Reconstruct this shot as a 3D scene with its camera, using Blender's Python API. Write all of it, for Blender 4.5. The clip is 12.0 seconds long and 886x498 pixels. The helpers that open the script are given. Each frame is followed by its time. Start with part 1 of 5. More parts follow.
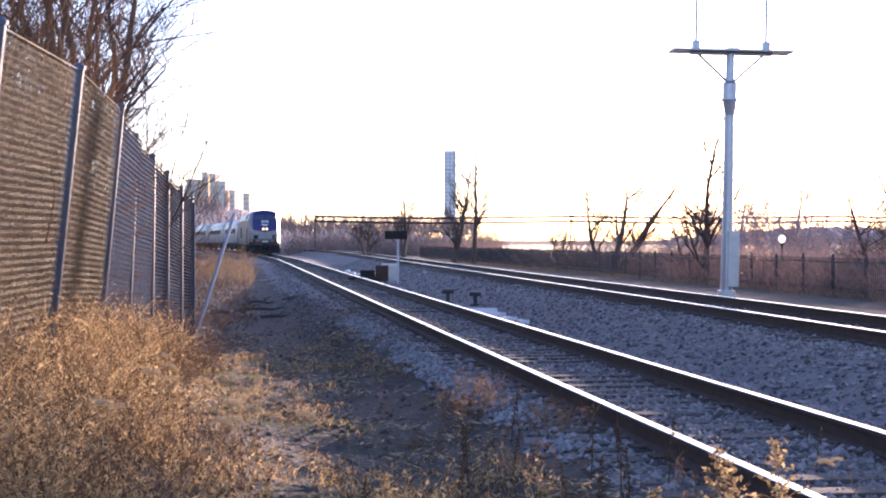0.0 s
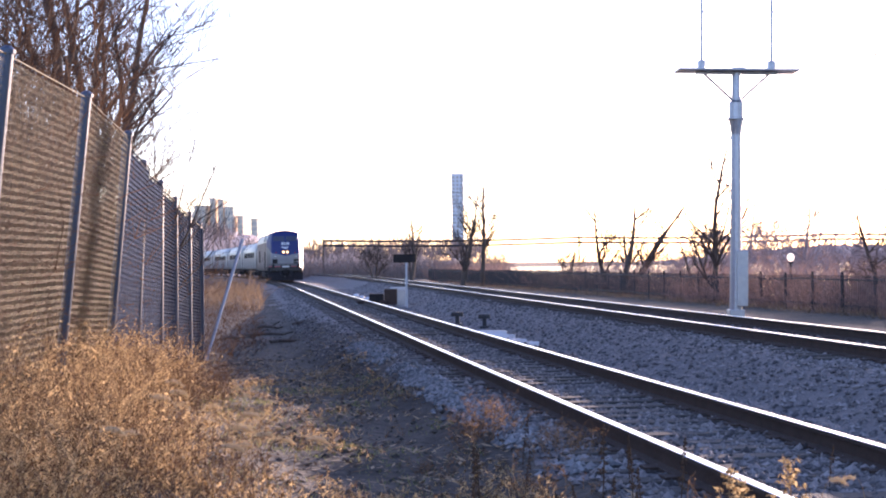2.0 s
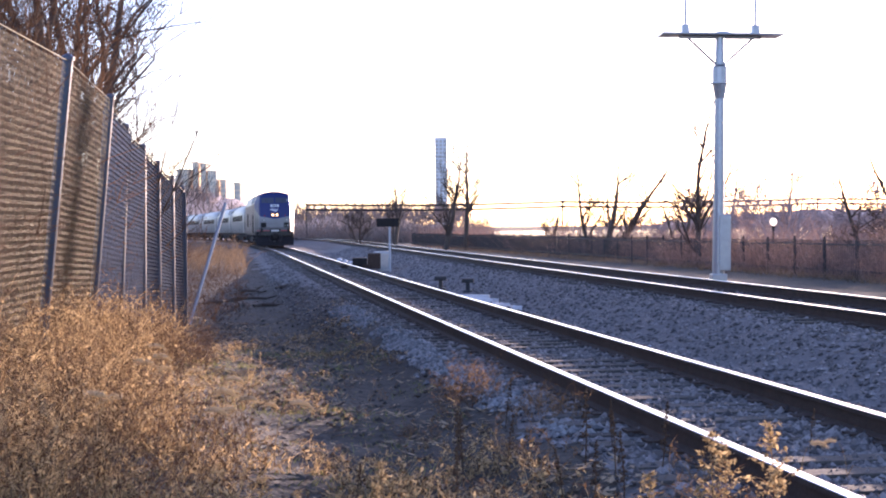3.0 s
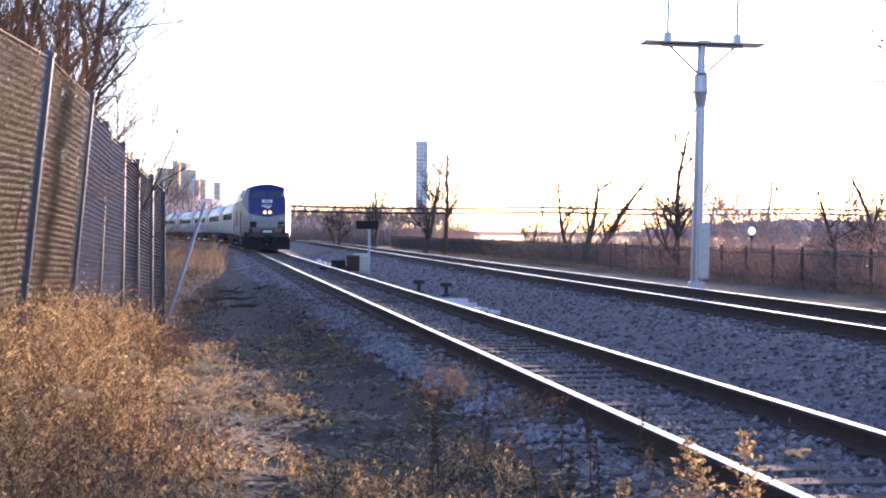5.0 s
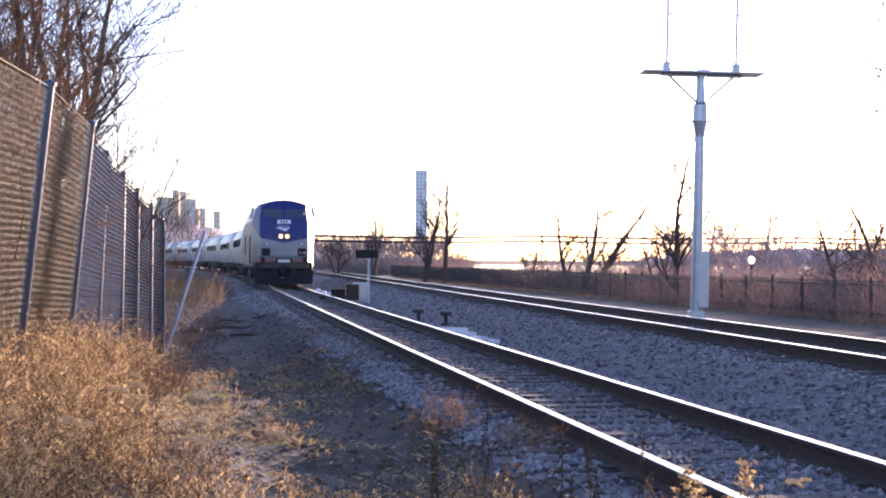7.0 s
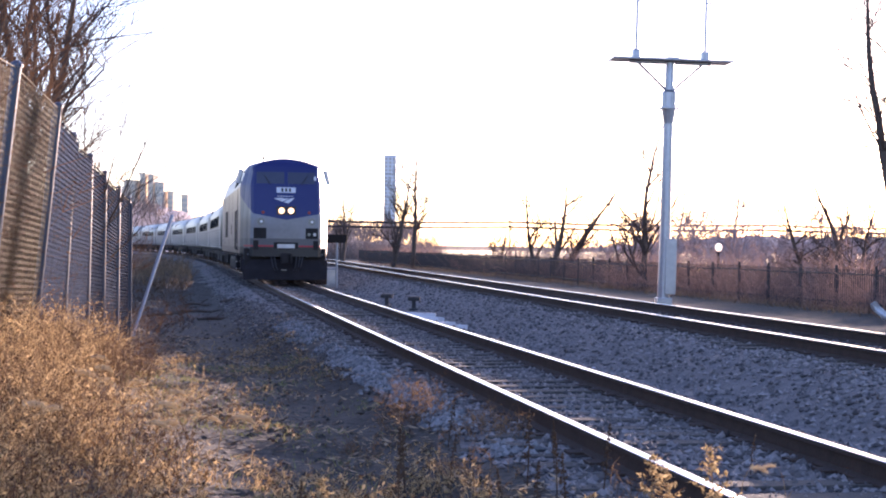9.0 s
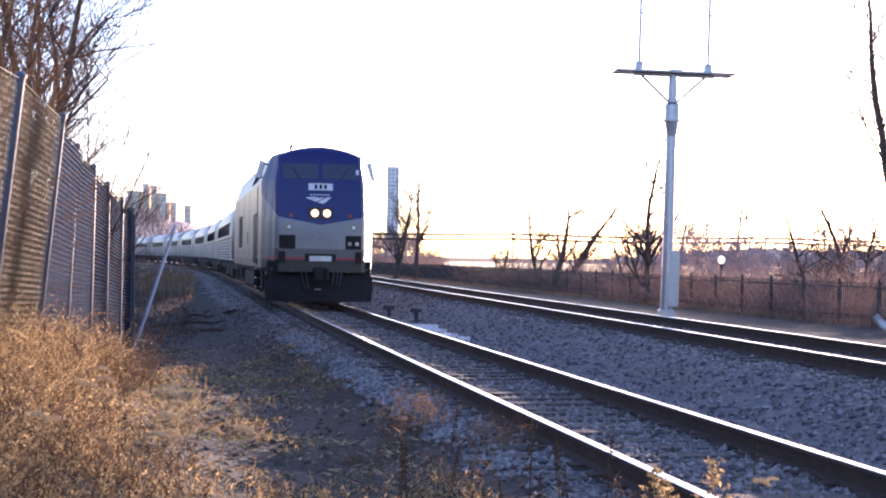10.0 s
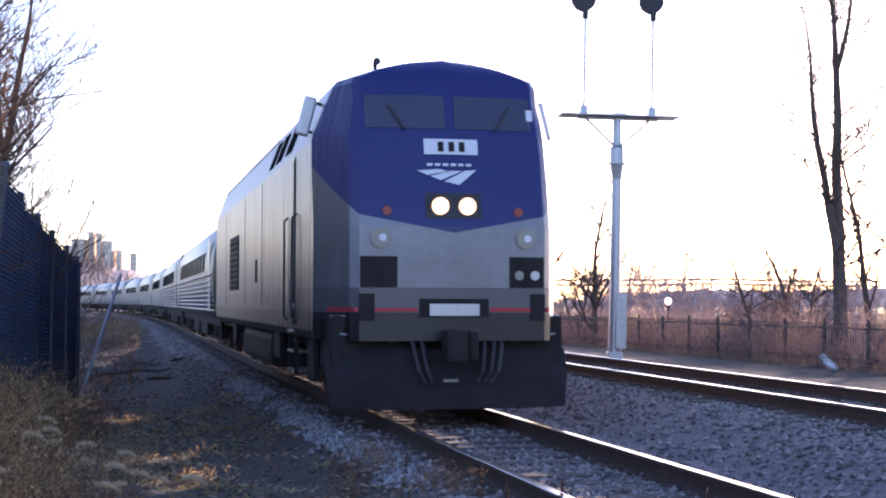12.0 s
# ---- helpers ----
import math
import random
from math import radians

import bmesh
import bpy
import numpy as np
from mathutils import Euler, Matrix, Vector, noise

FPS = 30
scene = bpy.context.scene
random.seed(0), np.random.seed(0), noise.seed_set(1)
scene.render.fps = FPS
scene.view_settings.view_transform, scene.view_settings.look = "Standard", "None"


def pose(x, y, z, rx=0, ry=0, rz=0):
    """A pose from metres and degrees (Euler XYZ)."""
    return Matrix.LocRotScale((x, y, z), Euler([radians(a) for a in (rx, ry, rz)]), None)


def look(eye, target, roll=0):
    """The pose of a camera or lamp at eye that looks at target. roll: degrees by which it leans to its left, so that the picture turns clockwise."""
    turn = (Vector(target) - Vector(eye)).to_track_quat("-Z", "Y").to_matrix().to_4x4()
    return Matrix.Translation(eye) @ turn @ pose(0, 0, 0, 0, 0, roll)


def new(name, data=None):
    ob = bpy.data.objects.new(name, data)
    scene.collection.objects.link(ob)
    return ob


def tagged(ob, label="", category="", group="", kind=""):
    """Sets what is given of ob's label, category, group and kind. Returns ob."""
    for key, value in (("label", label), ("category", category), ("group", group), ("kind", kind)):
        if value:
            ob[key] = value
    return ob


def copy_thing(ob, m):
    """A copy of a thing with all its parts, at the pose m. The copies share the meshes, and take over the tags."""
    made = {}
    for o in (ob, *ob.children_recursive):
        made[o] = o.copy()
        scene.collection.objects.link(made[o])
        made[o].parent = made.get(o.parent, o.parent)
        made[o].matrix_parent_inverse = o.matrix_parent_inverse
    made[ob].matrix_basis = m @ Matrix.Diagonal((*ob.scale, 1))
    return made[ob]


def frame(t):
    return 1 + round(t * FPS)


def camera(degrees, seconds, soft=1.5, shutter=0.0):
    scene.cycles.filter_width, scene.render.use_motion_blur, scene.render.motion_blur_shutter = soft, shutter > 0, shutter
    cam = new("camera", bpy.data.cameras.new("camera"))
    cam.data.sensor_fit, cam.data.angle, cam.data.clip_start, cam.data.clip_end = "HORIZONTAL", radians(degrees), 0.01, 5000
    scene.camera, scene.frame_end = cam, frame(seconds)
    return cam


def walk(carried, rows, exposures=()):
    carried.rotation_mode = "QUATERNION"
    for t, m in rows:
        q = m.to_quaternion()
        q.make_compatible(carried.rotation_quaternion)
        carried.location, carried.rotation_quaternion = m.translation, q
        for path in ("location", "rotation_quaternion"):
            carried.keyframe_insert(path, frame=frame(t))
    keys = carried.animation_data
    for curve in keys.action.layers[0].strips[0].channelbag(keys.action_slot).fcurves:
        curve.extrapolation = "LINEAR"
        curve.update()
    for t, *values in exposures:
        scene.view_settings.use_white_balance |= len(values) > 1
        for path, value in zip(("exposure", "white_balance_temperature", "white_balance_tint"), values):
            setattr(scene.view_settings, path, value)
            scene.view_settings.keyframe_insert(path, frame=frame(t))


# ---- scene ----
cam = camera(33.0, 12.0, soft=2.0, shutter=0.3)

EYE = (0.0, 0.0, 1.36)
# seconds, turn to the right, tilt up, lean, in degrees
HELD = [(0, 0.0, -0.325, 0.0), (0.5, -0.044, -0.227, 0.124), (1, 0.403, -0.379, 0.355), (1.5, 0.4, -0.127, 0.095),
        (2, -0.314, 0.551, 0.738), (2.5, -0.377, -0.586, 0.851), (3, 0.306, -0.827, 0.694), (5, 1.105, -0.692, -0.3),
        (5.5, 1.03, -0.285, -0.306), (6, 0.903, -0.441, -0.061), (6.5, 0.955, 0.027, -0.08), (7, 1.114, 0.419, -0.305),
        (7.5, 1.734, -0.221, -0.781), (9.5, 2.379, -0.021, -0.673), (10, 2.219, 0.312, -0.855), (10.5, 2.491, 0.508, -0.687),
        (11, 3.305, 1.185, -0.478), (11.5, 3.255, 1.38, -0.705), (12, 4.206, 2.035, -0.151)]
walk(cam, [(t, pose(*EYE, 0, 0, -yaw) @ pose(0, 0, 0, 90 + tilt, 0, 0) @ pose(0, 0, 0, 0, 0, -lean)) for t, yaw, tilt, lean in HELD],
     [(0, 1.95, 6050, 40), (9.5, 1.97, 6050, 40), (12, 2.07, 6050, 40)])

# ---- light: a low winter sun ahead and to the right, clear pale sky
SUN_AZ, SUN_EL = radians(25), radians(6)
world = bpy.data.worlds.new("sky")
scene.world = world
world.use_nodes = True
wn = world.node_tree.nodes
sky = wn.new("ShaderNodeTexSky")
sky.sky_type = "NISHITA"
sky.sun_disc = False
sky.sun_elevation, sky.sun_rotation = SUN_EL, SUN_AZ
sky.air_density, sky.dust_density, sky.ozone_density = 0.8, 0.5, 1.8
wn["Background"].inputs["Strength"].default_value = 0.15
world.node_tree.links.new(sky.outputs[0], wn["Background"].inputs["Color"])
sun_data = bpy.data.lights.new("sun", "SUN")
sun_data.energy, sun_data.angle, sun_data.color = 3.5, radians(0.6), (1.0, 0.83, 0.57)
sun = new("sun", sun_data)
SUN_DIR = Vector((math.sin(SUN_AZ) * math.cos(SUN_EL), math.cos(SUN_AZ) * math.cos(SUN_EL), math.sin(SUN_EL)))
sun.matrix_world = look((60, 120, 60), Vector((60, 120, 60)) - SUN_DIR)


# ---- materials
def mat(name, a, b=None, rough=0.8, metal=0.0, scale=4.0, fine=40.0, bump=0.3, island=0.0, objrand=0.0, through_light=0.0, depth=0.02):
    """A surface of two mixed colours: large patches, fine grain with relief, and a spread from piece to piece."""
    m = bpy.data.materials.new(name)
    m.use_nodes = True
    n, l = m.node_tree.nodes, m.node_tree.links
    p = n["Principled BSDF"]
    b = b or tuple(c * 0.7 for c in a)
    tc = n.new("ShaderNodeTexCoord")
    big = n.new("ShaderNodeTexNoise")
    big.inputs["Scale"].default_value, big.inputs["Detail"].default_value = scale, 6
    small = n.new("ShaderNodeTexNoise")
    small.inputs["Scale"].default_value, small.inputs["Detail"].default_value = fine, 4
    for t in (big, small):
        l.new(tc.outputs["Object"], t.inputs["Vector"])
    mixf = n.new("ShaderNodeMath")
    mixf.operation = "MULTIPLY_ADD"
    l.new(small.outputs[0], mixf.inputs[0])
    mixf.inputs[1].default_value = 0.8
    half = n.new("ShaderNodeMath")
    half.operation = "SUBTRACT"
    l.new(big.outputs[0], half.inputs[0])
    half.inputs[1].default_value = 0.4
    l.new(half.outputs[0], mixf.inputs[2])
    last = mixf.outputs[0]
    for amount, node, out in ((island, "ShaderNodeNewGeometry", "Random Per Island"), (objrand, "ShaderNodeObjectInfo", "Random")):
        if amount:
            g = n.new(node)
            add = n.new("ShaderNodeMath")
            add.operation = "MULTIPLY_ADD"
            l.new(g.outputs[out], add.inputs[0])
            add.inputs[1].default_value = amount
            l.new(last, add.inputs[2])
            sub = n.new("ShaderNodeMath")
            sub.operation = "SUBTRACT"
            l.new(add.outputs[0], sub.inputs[0])
            sub.inputs[1].default_value = amount / 2
            last = sub.outputs[0]
    ramp = n.new("ShaderNodeMix")
    ramp.data_type = "RGBA"
    l.new(last, ramp.inputs["Factor"])
    ramp.clamp_factor = True
    ramp.inputs["A"].default_value, ramp.inputs["B"].default_value = (*a, 1), (*b, 1)
    l.new(ramp.outputs["Result"], p.inputs["Base Color"])
    p.inputs["Roughness"].default_value, p.inputs["Metallic"].default_value = rough, metal
    if bump:
        bn = n.new("ShaderNodeBump")
        bn.inputs["Strength"].default_value, bn.inputs["Distance"].default_value = bump, depth
        l.new(small.outputs[0], bn.inputs["Height"])
        l.new(bn.outputs[0], p.inputs["Normal"])
    if through_light:
        tr = n.new("ShaderNodeBsdfTranslucent")
        l.new(ramp.outputs["Result"], tr.inputs["Color"])
        ms = n.new("ShaderNodeMixShader")
        ms.inputs[0].default_value = through_light
        l.new(p.outputs[0], ms.inputs[1])
        l.new(tr.outputs[0], ms.inputs[2])
        l.new(ms.outputs[0], n["Material Output"].inputs["Surface"])
    return m


def glow(name, colour, strength):
    m = bpy.data.materials.new(name)
    m.use_nodes = True
    p = m.node_tree.nodes["Principled BSDF"]
    p.inputs["Base Color"].default_value = (*colour, 1)
    p.inputs["Emission Color"].default_value = (*colour, 1)
    p.inputs["Emission Strength"].default_value = strength
    return m


M = {
    "soil": mat("soil", (0.02, 0.0145, 0.012), (0.125, 0.097, 0.074), 0.95, scale=1.1, fine=9, bump=0.9, depth=0.06),
    "clod": mat("clod", (0.03, 0.023, 0.018), (0.13, 0.105, 0.08), 0.95, scale=3, fine=20, bump=0.2, island=1.2),
    "ballast": mat("ballast", (0.1, 0.085, 0.08), (0.27, 0.235, 0.225), 0.85, scale=2, fine=22, bump=1.0, depth=0.05),
    "stone": mat("stone", (0.07, 0.058, 0.055), (0.34, 0.295, 0.28), 0.8, scale=3, fine=30, bump=0.3, island=1.1),
    "pale_stone": mat("pale_stone", (0.11, 0.105, 0.105), (0.34, 0.325, 0.32), 0.8, scale=3, fine=30, bump=0.3, island=1.1),
    "tie": mat("tie", (0.045, 0.035, 0.03), (0.11, 0.09, 0.075), 0.9, scale=3, fine=30, bump=0.5, objrand=0.6),
    "railtop": mat("railtop", (0.75, 0.75, 0.75), (0.6, 0.58, 0.55), 0.22, 1.0, bump=0.05),
    "rust": mat("rust", (0.045, 0.026, 0.019), (0.1, 0.06, 0.042), 0.85, 0.2, scale=6, bump=0.3),
    "galv": mat("galv", (0.42, 0.44, 0.48), (0.28, 0.3, 0.34), 0.32, 0.65, scale=7, fine=50, bump=0.1),
    # galvanised steel again, darker: blue shade put into the colour
    "post": mat("post", (0.065, 0.085, 0.13), (0.035, 0.047, 0.075), 0.3, 0.25, scale=7, fine=50, bump=0.1),
    # golden sunlit tone and bright glints are put into the wire colour
    "wire": mat("wire", (0.36, 0.285, 0.15), (0.02, 0.017, 0.011), 0.55, 0.1, scale=1.5, fine=12, bump=0.0),
    # the same wire for the far bays, blue shade put into its colour
    "shaded_wire": mat("shaded_wire", (0.035, 0.05, 0.085), (0.018, 0.027, 0.048), 0.9, 0.1, scale=1.5, fine=12, bump=0.0),
    "bark": mat("bark", (0.06, 0.045, 0.038), (0.15, 0.115, 0.09), 0.95, scale=4, fine=30, bump=0.8),
    "twig": mat("twig", (0.05, 0.036, 0.03), (0.12, 0.085, 0.068), 0.95, scale=2, fine=20, bump=0.0),
    "vine": mat("vine", (0.045, 0.026, 0.016), (0.18, 0.1, 0.055), 0.95, scale=2, fine=20, bump=0.0, island=0.8, through_light=0.25),
    "brush": mat("brush", (0.2, 0.125, 0.105), (0.42, 0.28, 0.235), 0.95, scale=0.5, fine=8, bump=0.0, island=0.9, through_light=0.35),
    "dry": mat("dry", (0.11, 0.058, 0.027), (0.68, 0.48, 0.24), 0.85, scale=1.4, fine=9, bump=0.0, island=1.7, through_light=0.5),
    "straw": mat("straw", (0.24, 0.165, 0.08), (0.52, 0.39, 0.21), 0.8, scale=1, fine=9, bump=0.0, island=0.9, through_light=0.6),
    "leaf": mat("leaf", (0.07, 0.035, 0.02), (0.52, 0.36, 0.22), 0.85, scale=2, fine=20, bump=0.0, island=1.6, through_light=0.2),
    "rusty": mat("rusty", (0.1, 0.055, 0.03), (0.36, 0.22, 0.115), 0.9, scale=2, fine=20, bump=0.0, island=0.9, through_light=0.4),
    "sedge": mat("sedge", (0.12, 0.075, 0.045), (0.36, 0.24, 0.14), 0.9, scale=1, fine=9, bump=0.0, island=1.0, through_light=0.3),
    "moss": mat("moss", (0.13, 0.15, 0.045), (0.34, 0.33, 0.13), 0.9, scale=1, fine=9, bump=0.0, island=0.8, through_light=0.3),
    "seed": mat("seed", (0.6, 0.5, 0.34), (0.75, 0.65, 0.48), 0.9, scale=4, fine=60, bump=0.2, through_light=0.65),
    "steel": mat("steel", (0.25, 0.255, 0.245), (0.16, 0.16, 0.15), 0.36, 0.85, scale=0.8, fine=3, bump=0.04, depth=0.05),
    "silver": mat("silver", (0.55, 0.56, 0.58), (0.42, 0.42, 0.43), 0.38, 0.6, scale=1.0, fine=5, bump=0.05),
    "dark": mat("dark", (0.02, 0.018, 0.019), (0.05, 0.043, 0.04), 0.75, 0.1, scale=3, bump=0.3),
    "pilot": mat("pilot", (0.016, 0.014, 0.017), (0.04, 0.034, 0.036), 0.7, 0.0, scale=2, bump=0.2),
    "glass": mat("glass", (0.015, 0.016, 0.02), (0.025, 0.025, 0.028), 0.2, 0.0, bump=0.0),
    "windscreen": mat("windscreen", (0.04, 0.045, 0.08), (0.055, 0.06, 0.095), 0.3, 0.0, bump=0.0),
    # privacy slats, the blue shade of those bays put into their colour
    "slat": mat("slat", (0.15, 0.215, 0.33), (0.06, 0.09, 0.155), 0.9, 0.0, scale=3, fine=20, bump=0.1, objrand=0.5),
    "white": mat("white", (0.78, 0.78, 0.8), (0.66, 0.66, 0.68), 0.5, bump=0.05),
    "red": mat("red", (0.5, 0.03, 0.04), (0.38, 0.03, 0.04), 0.5, bump=0.0),
    "lamp_lit": glow("lamp_lit", (1.0, 0.64, 0.28), 0.85),
    "lamp_red": mat("lamp_red", (0.35, 0.03, 0.03), rough=0.25, bump=0.0),
    "globe": glow("globe", (1.0, 0.85, 0.6), 0.5),
    "iron": mat("iron", (0.035, 0.035, 0.04), (0.06, 0.055, 0.055), 0.6, 0.3, bump=0.1),
    "concrete": mat("concrete", (0.42, 0.42, 0.42), (0.6, 0.6, 0.6), 0.9, scale=3, bump=0.3),
    # tower, flats and their panes are pale: distance haze put into the colour
    "tower": mat("tower", (0.7, 0.72, 0.75), (0.8, 0.8, 0.82), 0.6, scale=0.05, fine=0.4, bump=0.0),
    "flat": mat("flat", (0.84, 0.68, 0.5), (0.86, 0.74, 0.58), 0.85, scale=0.05, fine=0.4, bump=0.0),
    "pane": mat("pane", (0.5, 0.45, 0.4), (0.6, 0.54, 0.47), 0.3, scale=0.1, fine=0.5, bump=0.0),
    # pale brush tone: the haze over distant woods is put into it
    "far": mat("far", (0.22, 0.165, 0.14), (0.4, 0.31, 0.265), 1.0, scale=0.05, fine=0.4, bump=0.0, island=0.8),
    # bark of the bank trees, lightened so that haze sits in the colour
    "hazy_bankwood": mat("hazy_bankwood", (0.3, 0.235, 0.23), (0.46, 0.37, 0.35), 1.0, scale=0.3, fine=3, bump=0.0),
    # ridge colour, pale with painted distance haze; its glow is set below
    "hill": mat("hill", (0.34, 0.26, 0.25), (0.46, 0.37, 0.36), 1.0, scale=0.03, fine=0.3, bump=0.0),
    "water": mat("water", (0.2, 0.24, 0.3), (0.25, 0.3, 0.36), 0.12, 0.0, scale=0.2, fine=1.5, bump=0.3, depth=0.1),
}


def loco_paint():
    """Blue over the brow of the cab, with a curved lower edge, silver below it and along the sides."""
    m = mat("loco_paint", (0.265, 0.265, 0.28), (0.175, 0.17, 0.172), 0.36, 0.35, scale=1.2, fine=8, bump=0.04)
    n, l = m.node_tree.nodes, m.node_tree.links
    p = n["Principled BSDF"]
    silver = p.inputs["Base Color"].links[0].from_socket
    tc = n.new("ShaderNodeTexCoord")
    sep = n.new("ShaderNodeSeparateXYZ")
    l.new(tc.outputs["Object"], sep.inputs[0])

    def op(kind, a, b):
        k = n.new("ShaderNodeMath")
        k.operation = kind
        for i, v in enumerate((a, b)):
            if isinstance(v, float):
                k.inputs[i].default_value = v
            else:
                l.new(v, k.inputs[i])
        return k.outputs[0]
    x, y, z = sep.outputs
    ay = op("ABSOLUTE", y, 0.0)
    edge = op("ADD", op("MULTIPLY", ay, 0.19), 2.18)
    bow = op("MULTIPLY", op("POWER", op("MAXIMUM", op("SUBTRACT", ay, 1.12), 0.0), 1.3), 1.8)
    edge = op("ADD", edge, bow)
    high = op("GREATER_THAN", z, edge)
    front = op("GREATER_THAN", x, 9.06)
    roof = op("MULTIPLY", op("GREATER_THAN", z, 4.02), op("GREATER_THAN", x, 8.6))
    blue = op("MAXIMUM", op("MULTIPLY", high, front), roof)
    mx = n.new("ShaderNodeMix")
    mx.data_type = "RGBA"
    l.new(blue, mx.inputs["Factor"])
    l.new(silver, mx.inputs["A"])
    mx.inputs["B"].default_value = (0.014, 0.019, 0.12, 1)
    l.new(mx.outputs["Result"], p.inputs["Base Color"])
    band = n.new("ShaderNodeMix")
    band.data_type = "RGBA"
    l.new(op("LESS_THAN", z, 1.53), band.inputs["Factor"])
    l.new(mx.outputs["Result"], band.inputs["A"])
    band.inputs["B"].default_value = (0.11, 0.105, 0.11, 1)
    low = op("LESS_THAN", z, 1.235)
    sill = n.new("ShaderNodeMix")
    sill.data_type = "RGBA"
    l.new(low, sill.inputs["Factor"])
    l.new(band.outputs["Result"], sill.inputs["A"])
    sill.inputs["B"].default_value = (0.016, 0.014, 0.015, 1)
    l.new(sill.outputs["Result"], p.inputs["Base Color"])
    inv = op("SUBTRACT", 1.0, op("MAXIMUM", blue, low))
    flank = op("GREATER_THAN", ay, 1.535)
    # brown road grime along the sides; on the cheeks, shade put into the colour
    grime_shade = n.new("ShaderNodeMix")
    grime_shade.data_type = "RGBA"
    l.new(op("MULTIPLY", op("GREATER_THAN", ay, 1.235), 0.5), grime_shade.inputs["Factor"])
    l.new(silver, grime_shade.inputs["A"])
    grime_shade.inputs["B"].default_value = (0.085, 0.068, 0.056, 1)
    l.new(grime_shade.outputs["Result"], mx.inputs["A"])
    l.new(op("MULTIPLY", inv, op("ADD", op("MULTIPLY", flank, 0.4), 0.2)), p.inputs["Metallic"])
    # the sheet sides are slightly wavy, in upright streaks
    wave = n.new("ShaderNodeTexNoise")
    wave.inputs["Scale"].default_value, wave.inputs["Detail"].default_value = 1.0, 3
    squeeze = n.new("ShaderNodeMapping")
    squeeze.inputs["Scale"].default_value = (3.2, 0.4, 0.16)
    l.new(tc.outputs["Object"], squeeze.inputs["Vector"])
    l.new(squeeze.outputs[0], wave.inputs["Vector"])
    bump = n.new("ShaderNodeBump")
    bump.inputs["Strength"].default_value, bump.inputs["Distance"].default_value = 0.5, 0.1
    l.new(wave.outputs[0], bump.inputs["Height"])
    l.new(bump.outputs[0], p.inputs["Normal"])
    return m


M["loco"] = loco_paint()
M["glass"].node_tree.nodes["Principled BSDF"].inputs["Specular IOR Level"].default_value = 0.0
for k in ("slat", "shaded_wire", "wire", "pilot", "dark"):      # chalky, weathered or caked with dirt
    M[k].node_tree.nodes["Principled BSDF"].inputs["Specular IOR Level"].default_value = 0.1
# the far ridges are a plain backdrop: evening haze put into their emission
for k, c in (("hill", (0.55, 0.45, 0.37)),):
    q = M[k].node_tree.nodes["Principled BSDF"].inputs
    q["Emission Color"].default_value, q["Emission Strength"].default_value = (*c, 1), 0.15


# ---- mesh helpers
def part(name, bm, material, parent=None, label="", m=None, smooth=False):
    """Links a bmesh as one mesh object, under a thing or under a part."""
    me = bpy.data.meshes.new(name)
    bm.to_mesh(me)
    bm.free()
    for k in (material if isinstance(material, (list, tuple)) else [material]):
        me.materials.append(k)
    if smooth:
        me.polygons.foreach_set("use_smooth", [True] * len(me.polygons))
    ob = new(name, me)
    if parent is not None:
        ob.parent = parent
    if m is not None:
        ob.matrix_basis = m
    return tagged(ob, label)


def raw(name, verts, faces, material, parent=None, label="", smooth=False):
    me = bpy.data.meshes.new(name)
    me.from_pydata(verts, [], faces)
    me.materials.append(material)
    if smooth:
        me.polygons.foreach_set("use_smooth", [True] * len(me.polygons))
    ob = new(name, me)
    if parent is not None:
        ob.parent = parent
    return tagged(ob, label)


def again(name, ob, parent, m):
    """The same piece once more, on the same mesh."""
    o = new(name, ob.data)
    o.parent = parent
    o.matrix_basis = m
    return o


def thing(name, label, category, m=None, group="", kind=""):
    e = new(name)
    if m is not None:
        e.matrix_basis = m
    return tagged(e, label, category, group, kind)


def box(bm, x0, x1, y0, y1, z0, z1, bevel=0.0):
    r = bmesh.ops.create_cube(bm, size=1.0, matrix=Matrix.LocRotScale(((x0 + x1) / 2, (y0 + y1) / 2, (z0 + z1) / 2), None,
                                                                     (abs(x1 - x0), abs(y1 - y0), abs(z1 - z0))))
    if bevel:
        es = {e for v in r["verts"] for e in v.link_edges}
        bmesh.ops.bevel(bm, geom=list(es), offset=bevel, segments=2, affect="EDGES", profile=0.6)
    return bm


def boxm(*a, bevel=0.0):
    return box(bmesh.new(), *a, bevel=bevel)


def tube(bm, pts, radii, sides=6, cap=True):
    """A tapered tube along points."""
    rings = []
    up = Vector((0.31, 0.17, 0.93))
    n = len(pts)
    for i, p in enumerate(pts):
        d = (Vector(pts[min(i + 1, n - 1)]) - Vector(pts[max(i - 1, 0)])).normalized()
        a = d.cross(up)
        if a.length < 0.05:
            a = d.cross(Vector((1, 0, 0)))
        a.normalize()
        b = d.cross(a)
        r = radii[i] if isinstance(radii, (list, tuple)) else radii
        rings.append([bm.verts.new(Vector(p) + (a * math.cos(6.2832 * k / sides) + b * math.sin(6.2832 * k / sides)) * r) for k in range(sides)])
    for A, B in zip(rings, rings[1:]):
        for k in range(sides):
            bm.faces.new((A[k], A[(k + 1) % sides], B[(k + 1) % sides], B[k]))
    if cap:
        bm.faces.new(rings[0][::-1])
        bm.faces.new(rings[-1])
    return bm


def tubem(pts, radii, sides=6):
    return tube(bmesh.new(), pts, radii, sides)


